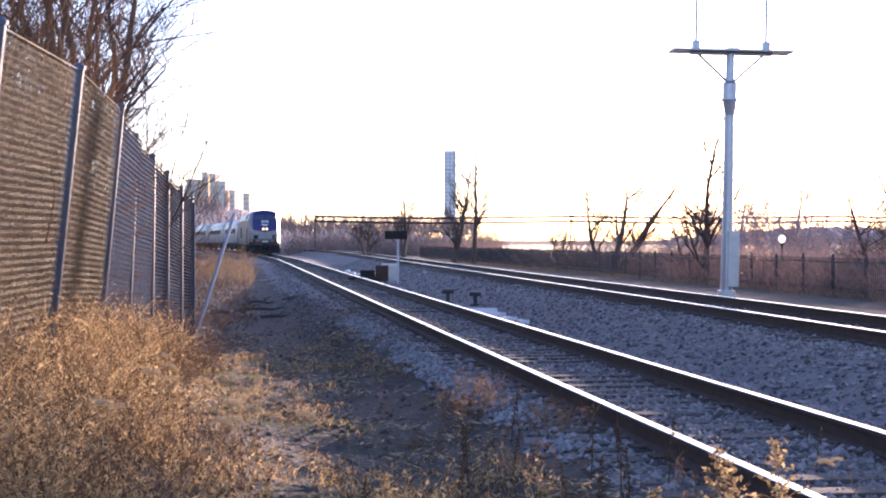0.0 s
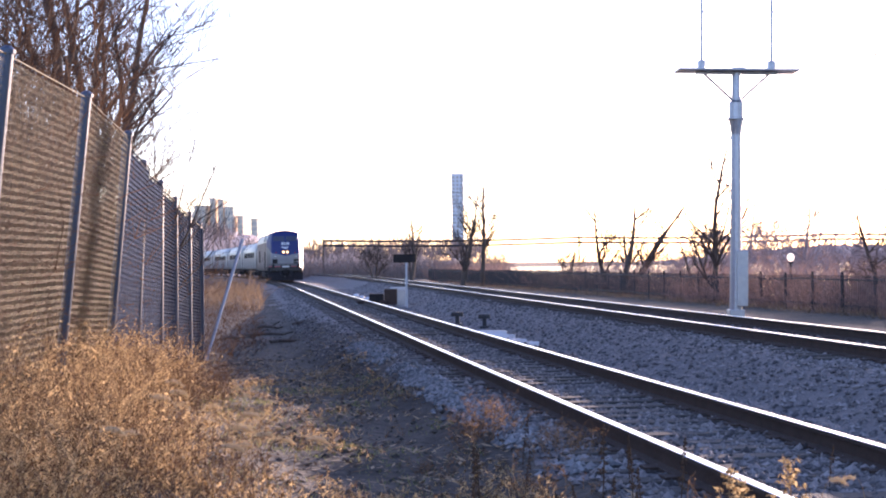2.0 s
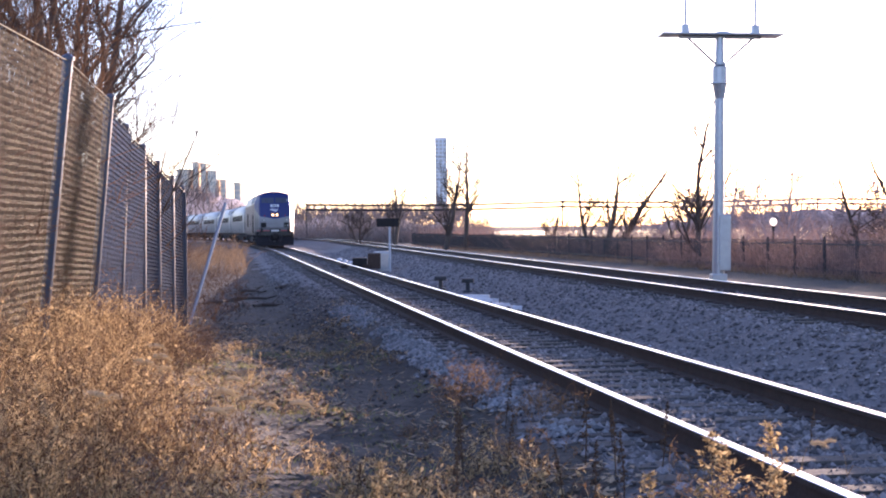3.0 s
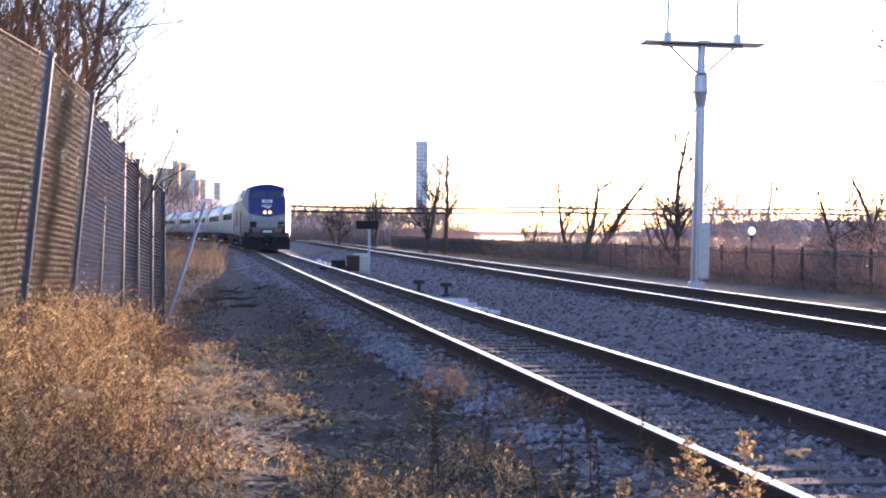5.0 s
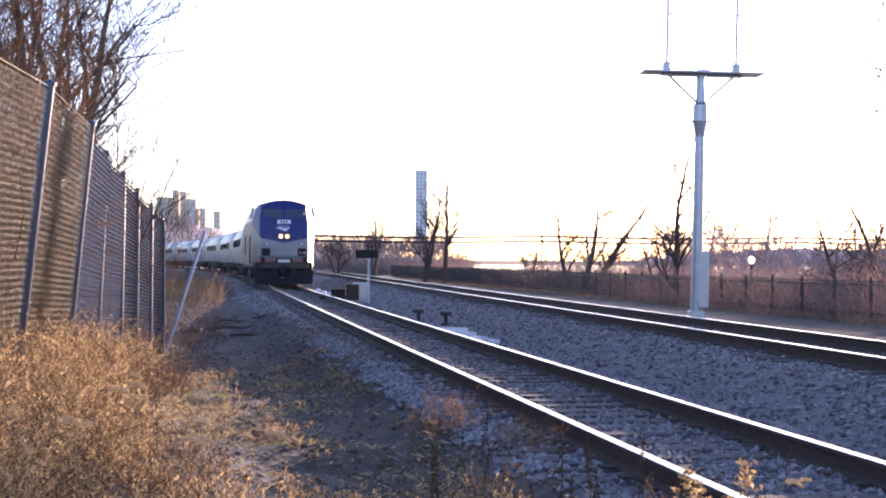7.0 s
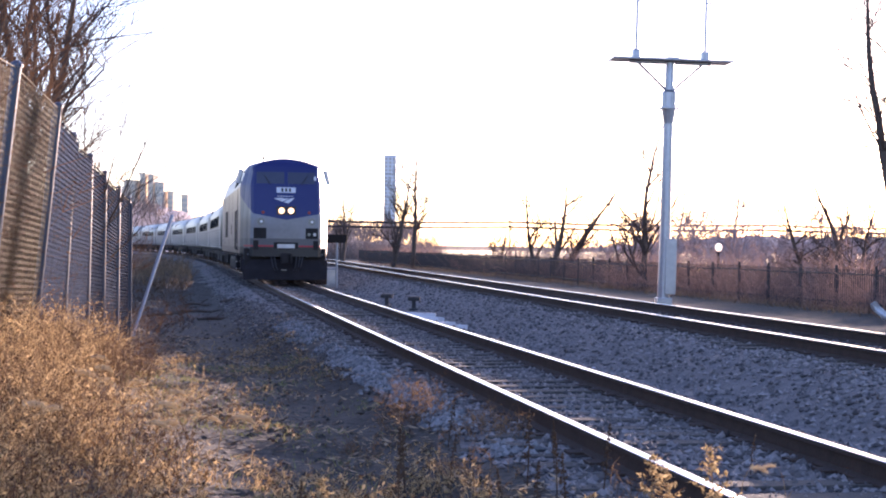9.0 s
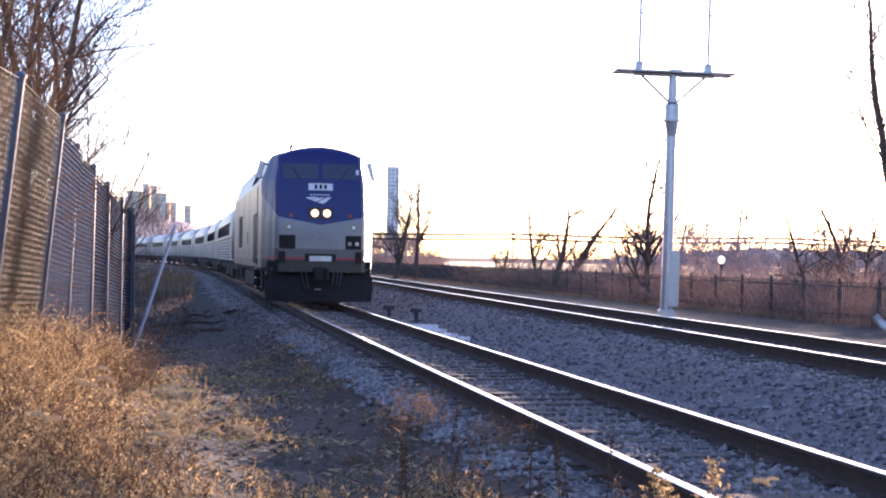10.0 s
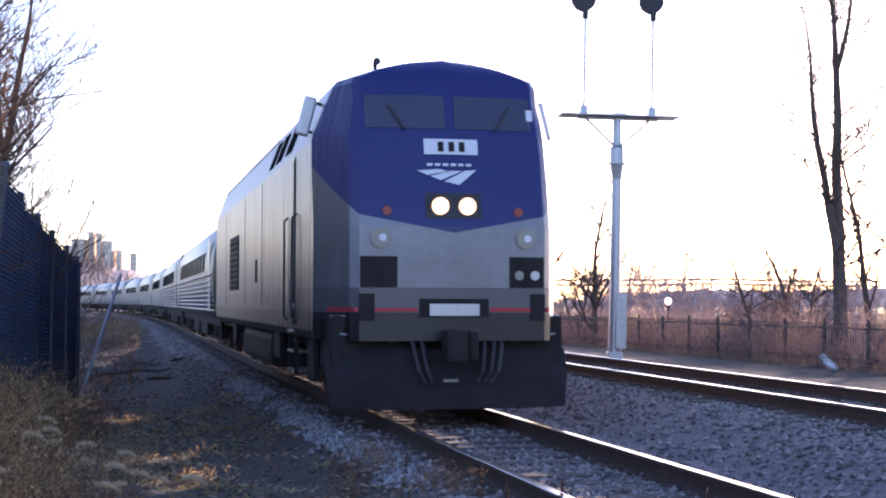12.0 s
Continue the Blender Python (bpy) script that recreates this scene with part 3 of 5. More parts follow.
        part("lens", disc(bmesh.new(), on_nose(s * 0.165, 2.5, 0.02), (1, 0, 0), 0.102, 0.015, 24), M["lamp_lit"], h, "glowing warm white headlight lens")
        # mirrors, on arms out from the cab corners
        mr = part("mirror", boxm(-0.035, 0.035, -0.085, 0.085, -0.26, 0.26, bevel=0.03), M["silver"], L, "tall grey side mirror", pose(8.72, s * 1.56, 3.74, s * 14, 0, 0))
        part("mirror_arm", tubem([(-0.1, -s * 0.3, 0.2), (0, 0, 0.2)], 0.02, 6), M["iron"], mr)
        part("mirror_arm", tubem([(-0.1, -s * 0.2, -0.18), (0, 0, -0.18)], 0.02, 6), M["iron"], mr)
        # slanting cab side windows in the leaning band
        for x0, x1 in ((5.7, 6.55), (4.35, 5.1), (3.3, 3.95)):
            side_pane("cab_window", half_width, s, x0, x1, 3.5, 3.93, L, "dark cab side window")
        # the cab door stands in a dark joint, with its rails and lamp
        part("door_joint", boxm(7.3, 7.42, s * 1.5, s * 1.548, 1.05, 3.34, bevel=0.004), M["dark"], L, "dark upright door joint")
        part("door", boxm(6.6, 7.28, s * 1.52, s * 1.556, 1.05, 3.3, bevel=0.006), M["loco"], L, "silver cab door")
        for x in (7.52, 6.52):
            part("grab_rail", tubem([(x, s * 1.54, 1.1), (x, s * 1.6, 1.16), (x, s * 1.6, 2.5), (x, s * 1.54, 2.56)], 0.018, 6), M["iron"], L)
        for z in (0.95, 0.68, 0.42):
            part("step", boxm(6.62, 7.28, s * 1.3, s * 1.56, z - 0.02, z + 0.02, bevel=0.006), M["steel"], L)
        for x in (6.58, 7.32):
            part("step_hanger", boxm(x - 0.02, x + 0.02, s * 1.48, s * 1.54, 0.38, 1.0, bevel=0.005), M["pilot"], L)
        part("side_lamp", disc(bmesh.new(), (7.36, s * 1.53, 1.3), (0, s, 0), 0.04, 0.04, 10), M["silver"], L, "small pale side lamp")
        g = part("intake", boxm(-5.2, -2.7, s * 1.5, s * 1.552, 1.6, 2.72, bevel=0.01), M["dark"], L, "dark louvred intake")
        for i in range(9):
            part("louvre", boxm(-5.15, -2.75, s * 1.552, s * 1.57, 1.68 + 0.115 * i, 1.71 + 0.115 * i, bevel=0.003), M["iron"], g)
        part("hatch", boxm(1.1, 1.5, s * 1.53, s * 1.548, 1.7, 2.1, bevel=0.004), M["dark"], L, "small dark side hatch")
        for i, x in enumerate((2.4, -1.2, -6.4)):
            part("panel_joint", boxm(x - 0.012, x + 0.012, s * 1.53, s * 1.545, 1.3, 3.36, bevel=0.003), M["pilot"], L)
        part("roof_step", boxm(-9.6, 3.0, s * 1.3 - 0.03, s * 1.3 + 0.03, 4.0, 4.05, bevel=0.01), M["silver"], L)
    nose_panel("light_housing", -0.34, 0.34, 2.35, 2.66, M["iron"], L, "black headlight housing", 0.006)
    nb = nose_panel("number_board", -0.33, 0.33, 3.13, 3.32, M["white"], L, "pale lit number board", 0.02)
    for i, y in enumerate((-0.13, 0.0, 0.13)):
        nose_panel("mark", y - 0.035, y + 0.035, 3.165, 3.285, M["dark"], nb, "", 0.026, 1, 1)
    # a plain emblem of sweeping pale bands under a row of short bars
    bm = bmesh.new()
    for quad in (((-0.42, 2.93), (-0.3, 2.875), (-0.06, 2.925), (-0.16, 2.95)), ((-0.27, 2.865), (-0.14, 2.815), (0.12, 2.93), (-0.02, 2.93)),
                 ((-0.1, 2.8), (0.08, 2.76), (0.3, 2.945), (0.16, 2.935))):
        front = [bm.verts.new(on_nose(y, z, 0.016)) for y, z in quad]
        back = [bm.verts.new(on_nose(y, z, -0.02)) for y, z in quad]
        bm.faces.new(front)
        for a in range(4):
            bm.faces.new((front[a], back[a], back[(a + 1) % 4], front[(a + 1) % 4]))
    part("emblem", bm, M["white"], L, "plain white swept bands")
    for k in range(6):
        nose_panel("mark", -0.3 + 0.095 * k, -0.235 + 0.095 * k, 2.99, 3.02, M["white"], L, "", 0.014, 1, 1)
    # roof gear
    part("horn", tubem([(9.2, -0.75, 4.16), (9.2, -0.75, 4.36), (9.35, -0.75, 4.38)], [0.03, 0.03, 0.05], 8), M["iron"], L)
    part("roof_hatch", boxm(-6.5, 4.5, -0.7, 0.7, 4.2, 4.36, bevel=0.05), M["silver"], L)
    part("antenna", tubem([(-1.0, -1.28, 3.95), (-1.25, -1.28, 4.75)], 0.014, 5), M["iron"], L)
    part("end_wall", boxm(-10.25, -10.1, -0.9, 0.9, 0.9, 3.8, bevel=0.05), M["dark"], L)
    return L


CAR_SECTION = [(0.98, 1.42), (1.15, 1.5), (1.6, 1.575), (2.1, 1.6), (2.6, 1.57), (3.0, 1.47), (3.3, 1.32), (3.55, 1.08), (3.74, 0.74), (3.83, 0.4), (3.86, 0.0)]


def build_car(spin):
    C = thing("passenger_car", "stainless steel passenger coach with fluted lower sides and dark windows", "railway coach", group="coaches of the train")
    sec = [(y, z) for z, y in CAR_SECTION]
    ring = [(y, z) for y, z in sec] + [(-y, z) for y, z in sec[:-1]][::-1]
    v, f = [], []
    xs = [-12.75, -12.6, 0.0, 12.6, 12.75]
    for i, x in enumerate(xs):
        k = 0.97 if i in (0, 4) else 1.0
        v += [(x, y * k, 1.0 + (z - 1.0) * (k if z > 1 else 1)) for y, z in ring]
    n = len(ring)
    for i in range(4):
        for k in range(n):
            f.append((i * n + k, i * n + (k + 1) % n, (i + 1) * n + (k + 1) % n, (i + 1) * n + k))
    f += [tuple(range(n))[::-1], tuple(range(4 * n, 5 * n))]
    raw("body", v, f, M["steel"], C, "brushed stainless steel body", smooth=True)
    part("underframe", boxm(-11.6, 11.6, -1.3, 1.3, 0.7, 1.02, bevel=0.03), M["dark"], C)
    part("equipment_box", boxm(-4.5, -0.6, -1.25, 1.25, 0.32, 0.75, bevel=0.05), M["dark"], C)
    part("equipment_box", boxm(0.8, 4.2, -1.25, 1.25, 0.32, 0.75, bevel=0.05), M["dark"], C)
    truck(C, 9.07, spin, 2.59, 0.46)
    truck(C, -9.07, spin, 2.59, 0.46)

    def wide(z):
        for (z0, w0), (z1, w1) in zip(CAR_SECTION, CAR_SECTION[1:]):
            if z0 <= z <= z1:
                return w0 + (w1 - w0) * (z - z0) / (z1 - z0)
    for s in (-1, 1):
        for i in range(7):
            z = 1.12 + 0.13 * i
            part("flute", tubem([(-12.2, s * (wide(z) + 0.005), z), (12.2, s * (wide(z) + 0.005), z)], 0.028, 6), M["steel"], C)
        part("belt_rail", tubem([(-12.4, s * (wide(2.06) + 0.005), 2.06), (12.4, s * (wide(2.06) + 0.005), 2.06)], 0.035, 6), M["steel"], C)

        for i in range(11):
            x = -8.25 + 1.65 * i
            side_pane("window", wide, s, x - 0.52, x + 0.52, 2.2, 2.74, C, "dark coach window")
        for x in (-11.2, 11.2):
            part("door", boxm(x - 0.45, x + 0.45, s * 1.585, s * 1.605, 1.1, 3.0, bevel=0.006), M["silver"], C, "silver side door")
    for s in (-1, 1):
        part("diaphragm", boxm(s * 12.7, s * 13.0, -1.4, 1.4, 1.0, 3.35, bevel=0.06), M["dark"], C)
    part("roof_vent", boxm(-10.5, -7.5, -0.55, 0.55, 3.75, 3.9, bevel=0.04), M["steel"], C)
    part("roof_vent", boxm(7.5, 10.5, -0.55, 0.55, 3.75, 3.9, bevel=0.04), M["steel"], C)
    return C


SPIN_LOCO, SPIN_CAR = [], []
LOCO = build_loco(SPIN_LOCO)
CAR = build_car(SPIN_CAR)
CARS = [CAR] + [copy_thing(CAR, Matrix()) for _ in range(7)]
TRAIN_SPEED = 11.6


def nose_at(t):
    """How far along track one the nose of the train is at t seconds."""
    return 18.0 + TRAIN_SPEED * (12.0 - t) - 9.2 * max(0.0, 1 - t / 8.5) ** 2


def seat(s_mid, reach):
    """The pose of a vehicle whose trucks stand reach metres before and behind s_mid."""
    xa, ya, a = line_1(s_mid - reach)
    xb, yb, _ = line_1(s_mid + reach)
    return pose((xa + xb) / 2 + 0.03, (ya + yb) / 2, 0.0, 0, 0, math.degrees(math.atan2(ya - yb, xa - xb)))


def motions():
    times = [0.25 * i for i in range(49)]
    walk(LOCO, [(t, seat(nose_at(t) + NOSE, 6.6)) for t in times])
    for k, c in enumerate(CARS):
        walk(c, [(t, seat(nose_at(t) + 20.9 + 13.05 + 26.0 * k, 9.07)) for t in times])
    for ax, x, r in SPIN_LOCO:
        walk(ax, [(i / 30, pose(x, 0, r, 0, math.degrees((nose_at(0) - nose_at(i / 30)) / r), 0)) for i in range(361)])


# ---- the chain-link fence by the track
def build_fence():
    F = thing("chain_link_fence", "tall weathered chain-link fence with leaning galvanised posts", "fence")
    H = 3.05
    SLATTED = 3      # from this bay on slatted, with shade put into the mesh colour
    lean = [p[3] for p in POSTS]
    post = part("post", tube(bmesh.new(), [(0, 0, -0.1), (0, 0, H)], 0.052, 12), M["post"], F, "galvanised steel fence post")
    cap = part("cap", tube(bmesh.new(), [(0, 0, H), (0, 0, H + 0.03), (0, 0, H + 0.06)], [0.066, 0.064, 0.02], 12), M["post"], post)
    # woven wires: zigzags standing side by side
    step, n = 0.055, 55
    v, f = [], []
    for k in range(n):
        for sgn in (1,):
            base = len(v)
            for j in range(94):
                x = step * (k + 0.5) + (step / 2 if (j % 2) == (0 if sgn > 0 else 1) else -step / 2)
                z = 0.05 + j * 0.0318
                o = 0.004 * (1 if j % 2 else -1)
                w = 0.0021
                v += [(x - w, o, z), (x + w, o, z), (x, o + 1.7 * w, z)]
            for j in range(93):
                a = base + 3 * j
                for q in range(3):
                    f.append((a + q, a + (q + 1) % 3, a + 3 + (q + 1) % 3, a + 3 + q))
    first = slat = None
    for i, (x, y, z) in enumerate(FENCE):
        m = pose(x, y, z, 0, lean[i], 0)
        p = post if i == 0 else again("post", post, F, m)
        p.matrix_basis = m
        if i:
            again("cap", cap, p, Matrix())
        if i + 1 < len(FENCE):
            a, b = Vector(FENCE[i]), Vector(FENCE[i + 1])
            d = b - a
            q = d.to_track_quat("X", "Z").to_matrix().to_4x4()
            mm = Matrix.Translation(a) @ q @ pose(0, 0, 0, (lean[i] + lean[i + 1]) / 2, 0, 0) @ Matrix.Diagonal((d.length / 3.03, 1, 1, 1))
            if first is None:
                first = raw("wire_mesh", v, f, M["wire"], F, "woven diamond wire mesh")
                first.matrix_basis = mm
            else:
                if i == SLATTED:
                    shaded_wire = raw("wire_mesh", v, f, M["shaded_wire"], F, "wire mesh coloured in blue-grey shade")
                    shaded_wire.matrix_basis = mm
                else:
                    again("wire_mesh", first if i < SLATTED else shaded_wire, F, mm)
            if i >= SLATTED:
                for k in range(54):
                    ms = mm @ pose(0.055 * (k + 1), 0.014, 0)
                    if slat is None:
                        slat = part("slat", boxm(-0.012, 0.012, -0.002, 0.002, 0.1, 2.96), M["slat"], F, "blue-grey privacy slat", ms)
                    else:
                        again("slat", slat, F, ms)
            la, lb = a + Vector((math.sin(radians(lean[i])) * H, 0, H - 0.03)), b + Vector((math.sin(radians(lean[i + 1])) * H, 0, H - 0.03))
            part("top_wire", tubem([la, lb], 0.006, 5), M["wire"], F)
    x, y, z = FENCE[-1]
    part("post", tubem([(x + 0.14, y - 0.5, z - 0.1), (x + 0.14, y - 0.5, z + 2.95)], 0.03, 8), M["post"], F)
    # brace in the pale steel: its sunlit tone sits in the colour
    part("brace", tubem([(x - 0.1, y + 1.0, z - 0.1), (x + 0.62, y + 2.2, z + 2.75)], 0.04, 10), M["galv"], F, "leaning pale steel brace")
    return F


def limb(bm, twigs, p, d, length, r, depth, rnd, sides, droop=0.0, curl=0.55, least=0.0):
    """A limb with its forks; thin ones go to a second mesh."""
    n = 4 if depth > 1 else 3
    r = max(r, least)
    pts, rad = [Vector(p)], [r]
    q, dd = Vector(p), Vector(d).normalized()
    for i in range(n):
        dd = (dd + Vector((rnd.uniform(-1, 1), rnd.uniform(-1, 1), rnd.uniform(-0.8, 0.8) - droop)) * curl * 0.5).normalized()
        q = q + dd * length / n
        pts.append(q.copy())
        rad.append(r * (1 - 0.5 * (i + 1) / n))
    if depth == 0:
        rad[-1] = r * 0.25
    tube(bm if depth > 1 else twigs, pts, rad, sides if depth > 1 else 3, cap=False)
    if depth <= 0:
        return
    kids = rnd.randint(3, 4) if depth > 1 else rnd.randint(3, 5)
    for k in range(kids):
        i = rnd.randint(1, n)
        side = Vector((rnd.uniform(-1, 1), rnd.uniform(-1, 1), rnd.uniform(-0.2, 0.9))).normalized()
        nd = (dd * 0.75 + side * 0.85).normalized()
        limb(bm, twigs, pts[i], nd, length * rnd.uniform(0.5, 0.75), rad[i] * rnd.uniform(0.5, 0.72), depth - 1, rnd, max(4, sides - 1), droop, curl, least)


def build_tree(name, x, y, height, r, seed, stems=(((0, 0, 1), 1.0),), depth=3, label="bare dark leafless tree", z=None, spread=0.5, boughs=7, fork=0.35, bough=0.42, least=0.0, bark="bark", twig="twig"):
    T = thing(name, label, "tree", pose(x, y, (ground_z(x, y) if z is None else z) - 0.1))
    rnd = random.Random(seed)
    trunk, crown = bmesh.new(), bmesh.new()
    main = None
    for d, share, *start in stems:
        d = Vector(d).normalized()
        pts, rad = [], []
        q = main[int(start[0] * 9)].copy() if start else Vector((0, 0, 0))
        n = 9
        dd = d.copy()
        for i in range(n + 1):
            pts.append(q.copy())
            rad.append(r * share * (1 - 0.85 * i / n))
            dd = (dd + Vector((rnd.uniform(-1, 1), rnd.uniform(-1, 1), 0)) * 0.12).normalized()
            q = q + dd * height * share / n
        tube(trunk, pts, rad, 8, cap=False)
        main = main or pts
        for k in range(boughs):
            h = rnd.uniform(fork, 0.95)
            i = min(n - 1, int(h * n))
            a = rnd.uniform(0, 6.283)
            nd = Vector((math.cos(a) * spread, math.sin(a) * spread, 0.55))
            limb(crown, crown, pts[i], nd, height * share * rnd.uniform(0.2, 0.36) * (1.15 - 0.6 * h), rad[i] * bough + 0.005, depth, rnd, 5, least=least)
    part("trunk", trunk, M[bark], T, smooth=True)
    part("crown", crown, M[twig], T)
    return T


def build_mast():
    S = thing("signal_mast", "grey steel railway signal mast with wide cross platform", "signal mast", pose(7.58, 40.0, 0.0, 0, 1.0, 2))
    part("base_plate", boxm(-0.2, 0.2, -0.2, 0.2, -0.25, 0.03, bevel=0.02), M["galv"], S)
    part("pole", tubem([(0, 0, 0), (0, 0, 1.4), (0, 0, 4.7), (0, 0, 6.36)], [0.165, 0.15, 0.135, 0.12], 14), M["galv"], S, "tapered grey steel pole")
    part("cabinet", boxm(-0.02, 0.28, -0.24, 0.02, 0.12, 1.62, bevel=0.02), M["galv"], S, "narrow grey equipment cabinet")
    part("collar", tubem([(0, 0, 4.55), (0, 0, 5.1), (0, 0, 5.55), (0, 0, 5.62)], [0.11, 0.2, 0.2, 0.13], 12), M["galv"], S)
    part("bracket", boxm(-0.25, 0.25, -0.22, 0.22, 5.1, 5.14, bevel=0.008), M["galv"], S)
    for s in (-1, 1):
        part("brace", tubem([(s * 0.1, 0, 5.62), (s * 0.92, 0, 6.37)], 0.034, 6), M["galv"], S)
        part("lamp_post", tubem([(s * 0.94, 0, 6.43), (s * 0.94, 0, 9.2)], 0.036, 8), M["galv"], S)
        part("foot", boxm(s * 0.94 - 0.1, s * 0.94 + 0.1, -0.12, 0.12, 6.43, 6.68, bevel=0.03), M["galv"], S)
        part("clamp", boxm(s * 0.94 - 0.02, s * 0.94 + 0.14, -0.03, 0.03, 7.98, 8.02, bevel=0.005), M["galv"], S)
        h = part("signal_head", disc(bmesh.new(), (s * 0.94 - 0.05, 0.1, 9.58), (0, -1, 0), 0.33, 0.16, 28), M["iron"], S, "round dark signal head")
        bm = bmesh.new()
        tube(bm, [(s * 0.94 - 0.05, 0.3, 9.58), (s * 0.94 - 0.05, 0.1, 9.58)], [0.16, 0.24], 18)
        part("housing", bm, M["iron"], h)
        part("bracket", boxm(s * 0.94 - 0.07, s * 0.94 + 0.07, -0.08, 0.08, 9.05, 9.28, bevel=0.015), M["iron"], S)
    bm = boxm(-1.62, 1.62, -0.42, 0.42, 6.38, 6.43, bevel=0.01)
    box(bm, -1.1, 1.1, -0.07, 0.07, 6.31, 6.38, 0.01)
    part("platform", bm, M["galv"], S, "wide flat steel platform")
    for k in range(3):
        part("grating", boxm(-0.15, 0.18, -0.3 + 0.2 * k, -0.24 + 0.2 * k, 6.43, 6.48, bevel=0.005), M["galv"], S)


build_fence()
build_mast()


# ---- growth
def strands(name, label, category, material, places, seed, height, width, lean=0.35, bend=0.5, fork=0, kind="stuff", leaf=0, leaf_size=0.02):
    """Many thin bent stalks or twigs, joined. places(rnd) gives a foot (x, y, z) and a scale."""
    rnd = random.Random(seed)
    v, f = [], []

    def ribbon(p, d, length, w, segs):
        side = d.cross(Vector((rnd.uniform(-1, 1), rnd.uniform(-1, 1), 0.2)))
        if side.length < 1e-3:
            side = Vector((1, 0, 0))
        side.normalize()
        k = len(v)
        q, dd = p.copy(), d.normalized()
        pull = Vector((rnd.uniform(-1, 1), rnd.uniform(-1, 1), rnd.uniform(-0.6, 0.1))) * bend
        at = []
        for i in range(segs + 1):
            ww = w * (1 - 0.75 * i / segs)
            v.append(tuple(q - side * ww))
            v.append(tuple(q + side * ww))
            at.append((q.copy(), dd.copy()))
            dd = (dd + pull / segs).normalized()
            q = q + dd * length / segs
        for i in range(segs):
            a = k + 2 * i
            f.append((a, a + 1, a + 3, a + 2))
        return at
    for p, s in places(rnd):
        d = Vector((rnd.gauss(0, lean), rnd.gauss(0, lean), 1))
        h = height * s * rnd.uniform(0.55, 1.15)
        at = ribbon(Vector(p), d, h, width * (0.6 + 0.4 * s), 4)
        for _ in range(fork):
            q, dd = at[rnd.randint(1, 4)]
            nd = (dd + Vector((rnd.uniform(-1, 1), rnd.uniform(-1, 1), rnd.uniform(-0.3, 0.8)))).normalized()
            tip = ribbon(q, nd, h * rnd.uniform(0.12, 0.4), width * 0.7, 2)
            for _ in range(leaf):
                c = tip[rnd.randint(0, 2)][0] + Vector((rnd.uniform(-1, 1), rnd.uniform(-1, 1), rnd.uniform(-1, 1))) * leaf_size
                e1 = Vector((rnd.uniform(-1, 1), rnd.uniform(-1, 1), rnd.uniform(-1, 1))).normalized() * leaf_size * rnd.uniform(0.5, 1.3)
                e2 = e1.cross(Vector((rnd.uniform(-1, 1), rnd.uniform(-1, 1), rnd.uniform(-1, 1)))) * 0.45
                k = len(v)
                v.extend((tuple(c - e1), tuple(c + e2), tuple(c + e1 * 1.1 + e2 * 0.3), tuple(c - e2 * 0.8)))
                f.append((k, k + 1, k + 2, k + 3))
    return tagged(raw(name, v, f, material), label, category, kind=kind)


def fence_x(y):
    for (xa, ya, _), (xb, yb, _) in zip(FENCE, FENCE[1:]):
        if ya <= y <= yb:
            return xa + (xb - xa) * (y - ya) / (yb - ya)
    return FENCE[0][0] if y < FENCE[0][1] else FENCE[-1][0] - 0.1 * (y - FENCE[-1][1])


def on_ground(x, y, s):
    return (x, y, ground_z(x, y) - 0.02), s


def weeds_at(n, y0, y1, reach, power=1.0):
    def places(rnd):
        for _ in range(n):
            y = rnd.uniform(y0, y1)
            fx = fence_x(y)
            x = fx - 0.3 + reach(y) * rnd.random() ** power
            if noise.noise((x * 1.3, y * 1.3, 5)) < rnd.uniform(-0.9, 0.25):
                continue
            yield on_ground(x, y, 0.6 + 0.7 * rnd.random() * (1.1 - 0.6 * (x - fx) / (reach(y) + 0.1)))
    return places


def scattered(n, x0, x1, y0, y1, keep=None):
    def places(rnd):
        for _ in range(n):
            x, y = rnd.uniform(x0, x1), rnd.uniform(y0, y1)
            if keep and not keep(x, y, rnd):
                continue
            yield on_ground(x, y, rnd.uniform(0.5, 1.2))
    return places


def left_of_track(x, y):
    return x < 3.85 - 0.1385 * y - 1.75


strands("dry_weeds", "tangle of tall dry golden-brown weeds along the fence", "weeds", M["dry"],
        weeds_at(4300, 6.8, 19.5, lambda y: 2.0 if y < 12 else 1.3, 1.2), 21, 0.62, 0.0026, 0.3, 0.8, 7, leaf=5, leaf_size=0.0135)
strands("dry_grass", "pale dry grass in loose tufts", "grass", M["straw"],
        weeds_at(3800, 6.8, 18, lambda y: 2.3, 1.0), 22, 0.3, 0.003, 0.55, 1.2, 1)
strands("low_weeds", "short dry weeds scattered over bare earth", "weeds", M["dry"],
        scattered(9000, -2.6, 2.4, 6.5, 11.0, lambda x, y, r: left_of_track(x, y) and noise.noise((x * 1.7, y * 1.7, 2)) > r.uniform(-0.25, 0.5)), 23, 0.24, 0.003, 0.5, 0.9, 3, leaf=2, leaf_size=0.02)
strands("ground_litter", "small dead stems lying over the dark earth", "plant litter", M["straw"],
        scattered(12000, -5.5, 2.0, 8, 40, lambda x, y, r: left_of_track(x, y) and x > fence_x(y) and noise.noise((x, y, 4)) > r.uniform(-0.3, 0.6)), 24, 0.13, 0.004, 1.4, 1.0, 1)
